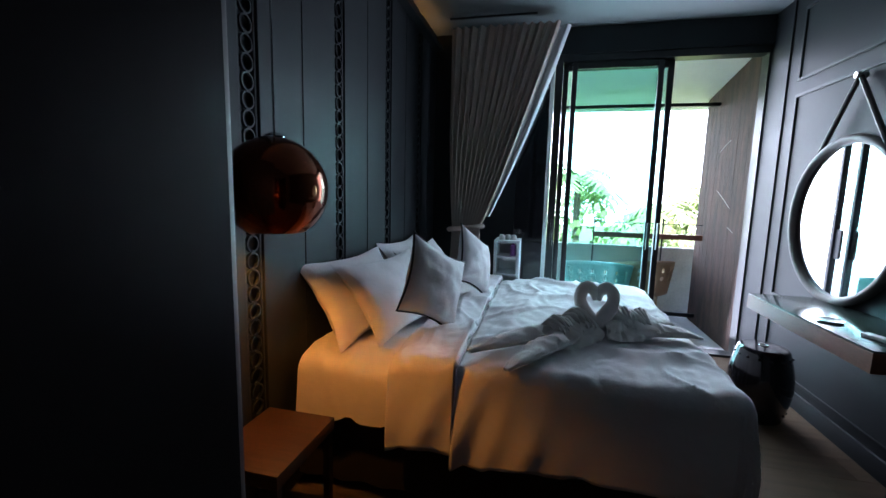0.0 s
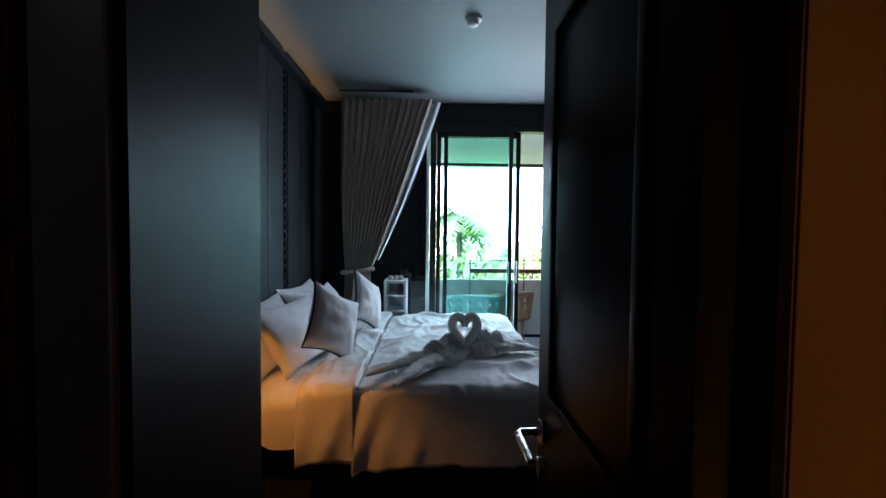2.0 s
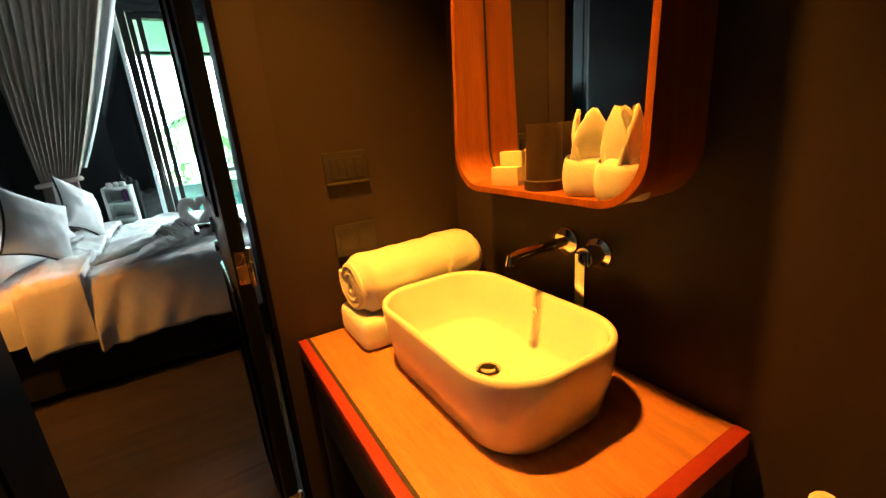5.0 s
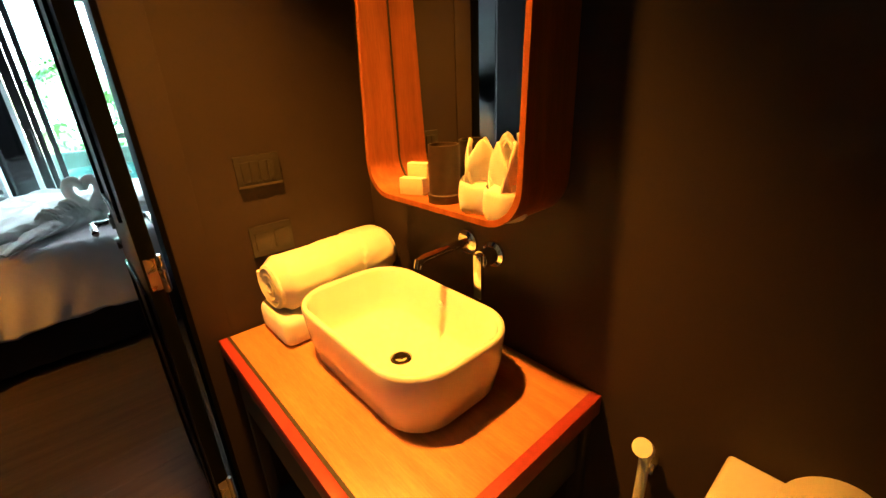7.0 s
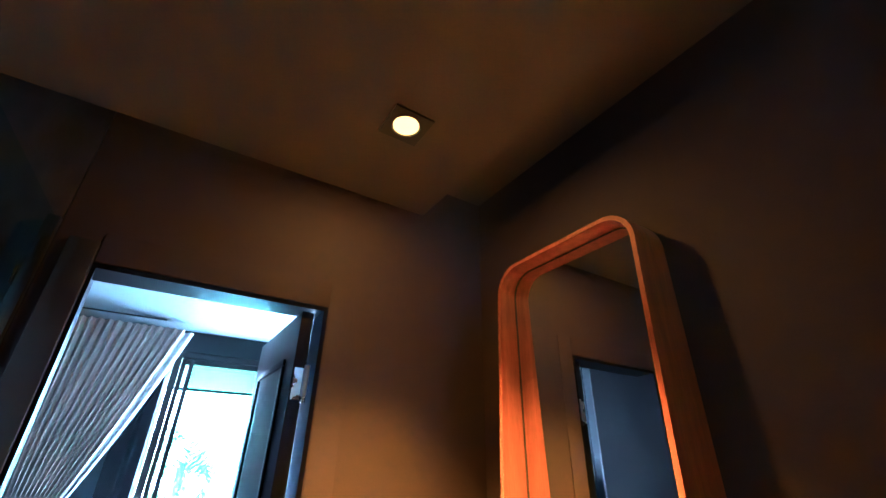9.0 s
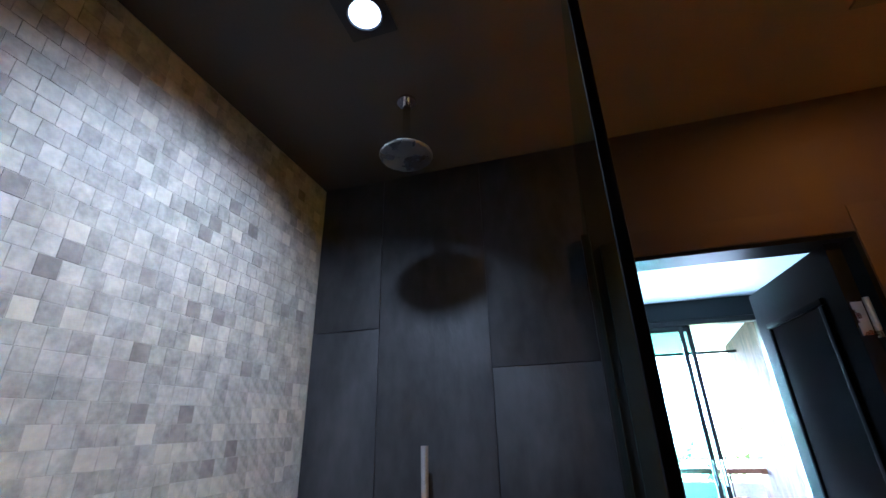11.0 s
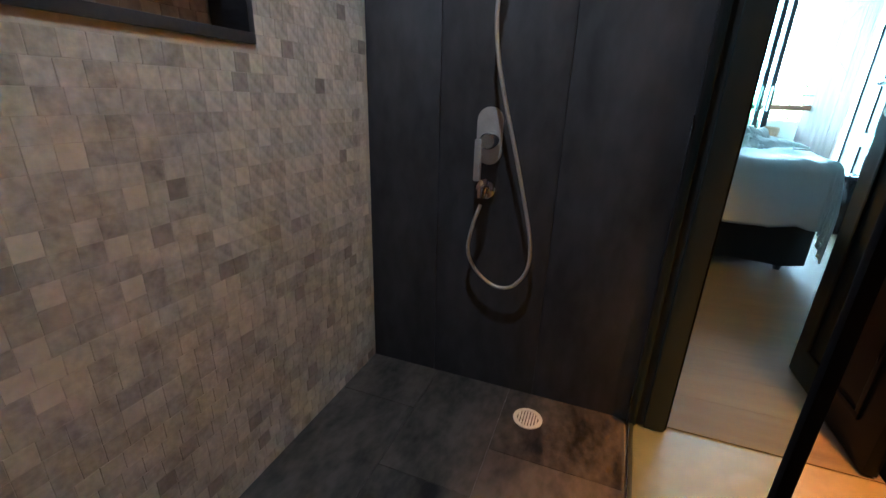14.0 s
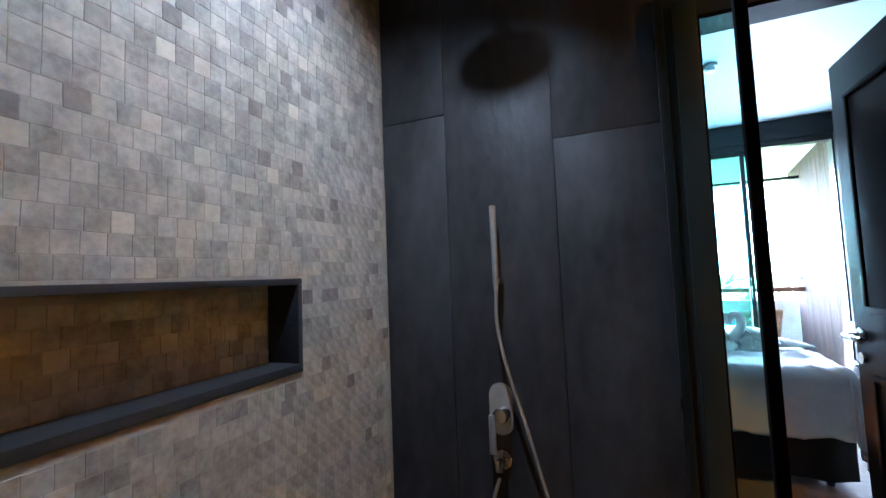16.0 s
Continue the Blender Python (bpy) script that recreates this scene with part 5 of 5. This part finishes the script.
valve = thing("shower_valve", (-0.517, 0.0, 0.860), "chrome single-lever shower valve on slate", "shower valve")
vp = bmesh.new()
lp = rounded_loop(0.078, 0.165, 0.0385, 10)
a_, b_ = [vp.verts.new((u, -0.0005, v)) for u, v in lp], [vp.verts.new((u * 0.96, -0.008, v * 0.98)) for u, v in lp]
for k in range(len(lp)):
    vp.faces.new((a_[k], a_[(k + 1) % len(lp)], b_[(k + 1) % len(lp)], b_[k]))
vp.faces.new(b_)
vp.faces.new(a_[::-1])
bmesh.ops.recalc_face_normals(vp, faces=vp.faces)
part("plate", vp, HOSE, valve)
knob = part("knob", lathe([(0, -0.008), (0.026, -0.008), (0.024, -0.05), (0.020, -0.056), (0, -0.056)], (0.008, 0, -0.01), 28, 'Y'), CHROME, valve)
part("lever", box(-0.028, -0.006, -0.060, -0.046, -0.125, -0.005, 0.005), HOSE, knob, "flat chrome lever")
out = thing("hose_outlet", (-0.518, 0.0, 0.705), "round chrome wall outlet for the shower hose", "shower fitting")
part("rosette", lathe([(0, -0.0005), (0.030, -0.0005), (0.030, -0.010), (0.024, -0.014), (0, -0.014)], steps=28, axis='Y'), CHROME, out)
part("elbow", tube([(0, -0.012, 0), (0, -0.05, 0), (0, -0.055, -0.02)], [0.016, 0.016, 0.012], 16), CHROME, out)

fd = thing("floor_drain", (-0.300, -0.125, 0.005), "round steel slotted floor drain in slate", "drain")
part("rim", lathe([(0.034, 0.0), (0.046, 0.0), (0.046, 0.003), (0.034, 0.003), (0.034, 0.0)], steps=32), DRAIN_GREY, fd)
part("well", lathe([(0, 0.0002), (0.034, 0.0002), (0.034, 0.0006), (0, 0.0006)], steps=28), CARD, fd, "dark drain well")
for k in range(7):
    u = -0.027 + 0.009 * k
    hw = math.sqrt(0.034 ** 2 - u * u)
    part("slat", box(u - 0.003, u + 0.003, -hw, hw, 0.0, 0.0025), DRAIN_GREY, fd)

# glass shower door standing ajar
screen = thing("shower_door", (0.008, -0.006, 0.0), "frameless glass shower door with a black edge seal", "shower door")
screen.rotation_euler = (0, 0, radians(-92.7))
GL = 0.915
pane = part("pane", box(0.02, GL, -0.004, 0.004, 0.012, 2.08), SHOWER_GLASS, screen, soft=False)
pane.visible_shadow = False
part("edge_seal", box(GL, GL + 0.010, -0.005, 0.005, 0.006, 2.085, 0.002), RUBBER, screen, "black edge seal")
part("wall_profile", box(0.003, 0.02, -0.012, 0.012, 0.006, 2.085, 0.002), BLACK_FRAME, screen, "black wall profile")
part("bottom_seal", box(0.02, GL, -0.006, 0.006, 0.006, 0.014), BLACK_FRAME, screen)
for z in (0.10, 0.92, 1.93):
    part("clip", box(0.002, 0.03, -0.016, -0.0125, z - 0.02, z + 0.02, 0.003), CHROME, screen, "small chrome clip")

# ---- mosaic tiles, last: the nearest as single tiles, the rest joined ----
TP = 0.0385


def tile_mesh(w, h, d, name, stone=MOSAIC):
    bm = box(0.0, d, -w / 2, w / 2, -h / 2, h / 2)
    top = [f for f in bm.faces if f.normal.x > 0.9]
    bmesh.ops.bevel(bm, geom=[e for f in top for e in f.edges], offset=0.0005, segments=1, affect='EDGES')
    return mesh_of(bm, name, stone)


TILES = [tile_mesh(TP - g, TP - g2, 0.0062 + d, "tile") for g, g2, d in ((0.0006, 0.0005, 0), (0.0008, 0.0006, 0.0003), (0.0005, 0.0007, 0.0004), (0.0007, 0.0006, -0.0002))]
TILES_DARK, TILES_PALE = [[tile_mesh(TP - 0.0014, TP - 0.0012, 0.0062 + d, "tile", stone) for d in (0, 0.0006)] for stone in (MOSAIC_DARK, MOSAIC_PALE)]
rnd = random.Random(5)
stones = []
rest = bmesh.new()
verts, faces = [], []
single = 0
rows_n = int(CH / TP)
for j in range(rows_n):
    z = (j + 0.5) * TP
    off = rnd.choice((0.0, 0.5, 0.3, 0.62)) * TP
    y = -0.003 - off
    while y > BACK + 0.05:
        y1, y0 = y, y - TP
        inside = NY0 - 0.004 < (y0 + y1) / 2 < NY1 + 0.004 and NZ0 - 0.004 < z < NZ1 + 0.004
        xx = MX - 0.006
        if inside:
            xx = MX - ND - 0.006
            if not (NZ0 + 0.03 < z < NZ1 - 0.02):
                y -= TP
                continue
        yc = (y0 + y1) / 2
        near = -0.62 < yc < -0.10 and 0.62 < z < 1.16 or -0.42 < yc < -0.08 and 1.16 <= z < 1.75
        if near and single < 300 and not inside:
            pick = rnd.random()
            o = new("tile", rnd.choice(TILES_DARK if pick < 0.035 else TILES_PALE if pick > 0.94 else TILES))
            o.parent = wall_mosaic
            o.location = (xx, yc, z)
            o.rotation_euler = (radians(rnd.gauss(0, 0.5)), radians(rnd.gauss(0, 0.2)), 0)
            single += 1
        else:
            w, h, d = (TP - rnd.uniform(0.0005, 0.0011)) / 2, (TP - rnd.uniform(0.0005, 0.0011)) / 2, 0.006 + rnd.uniform(-0.0003, 0.0006)
            tw = rnd.gauss(0, 0.0004)
            b0 = len(verts)
            pick = rnd.random()
            stones += [1 if pick < 0.035 else 2 if pick > 0.94 else 0] * 9
            for q, s in ((0.0, 0.0), (d - 0.0009, 0.0), (d, 0.0005)):
                for sy, sz in ((-1, -1), (1, -1), (1, 1), (-1, 1)):
                    verts.append((xx + q, yc + sy * (w - s) + tw * sz, z + sz * (h - s) - tw * sy))
            for r in (0, 4):
                for k in range(4):
                    faces.append((b0 + r + k, b0 + r + (k + 1) % 4, b0 + r + 4 + (k + 1) % 4, b0 + r + 4 + k))
            faces.append((b0 + 8, b0 + 9, b0 + 10, b0 + 11))
        y -= TP
rest.free()
me = bpy.data.meshes.new("mosaic_field")
me.from_pydata(verts, [], faces)
for stone in (MOSAIC, MOSAIC_DARK, MOSAIC_PALE):
    me.materials.append(stone)
for face, stone in zip(me.polygons, stones):
    face.material_index = stone
mf = new("mosaic_field", me)
mf.parent = wall_mosaic
tagged(mf, kind="stuff")
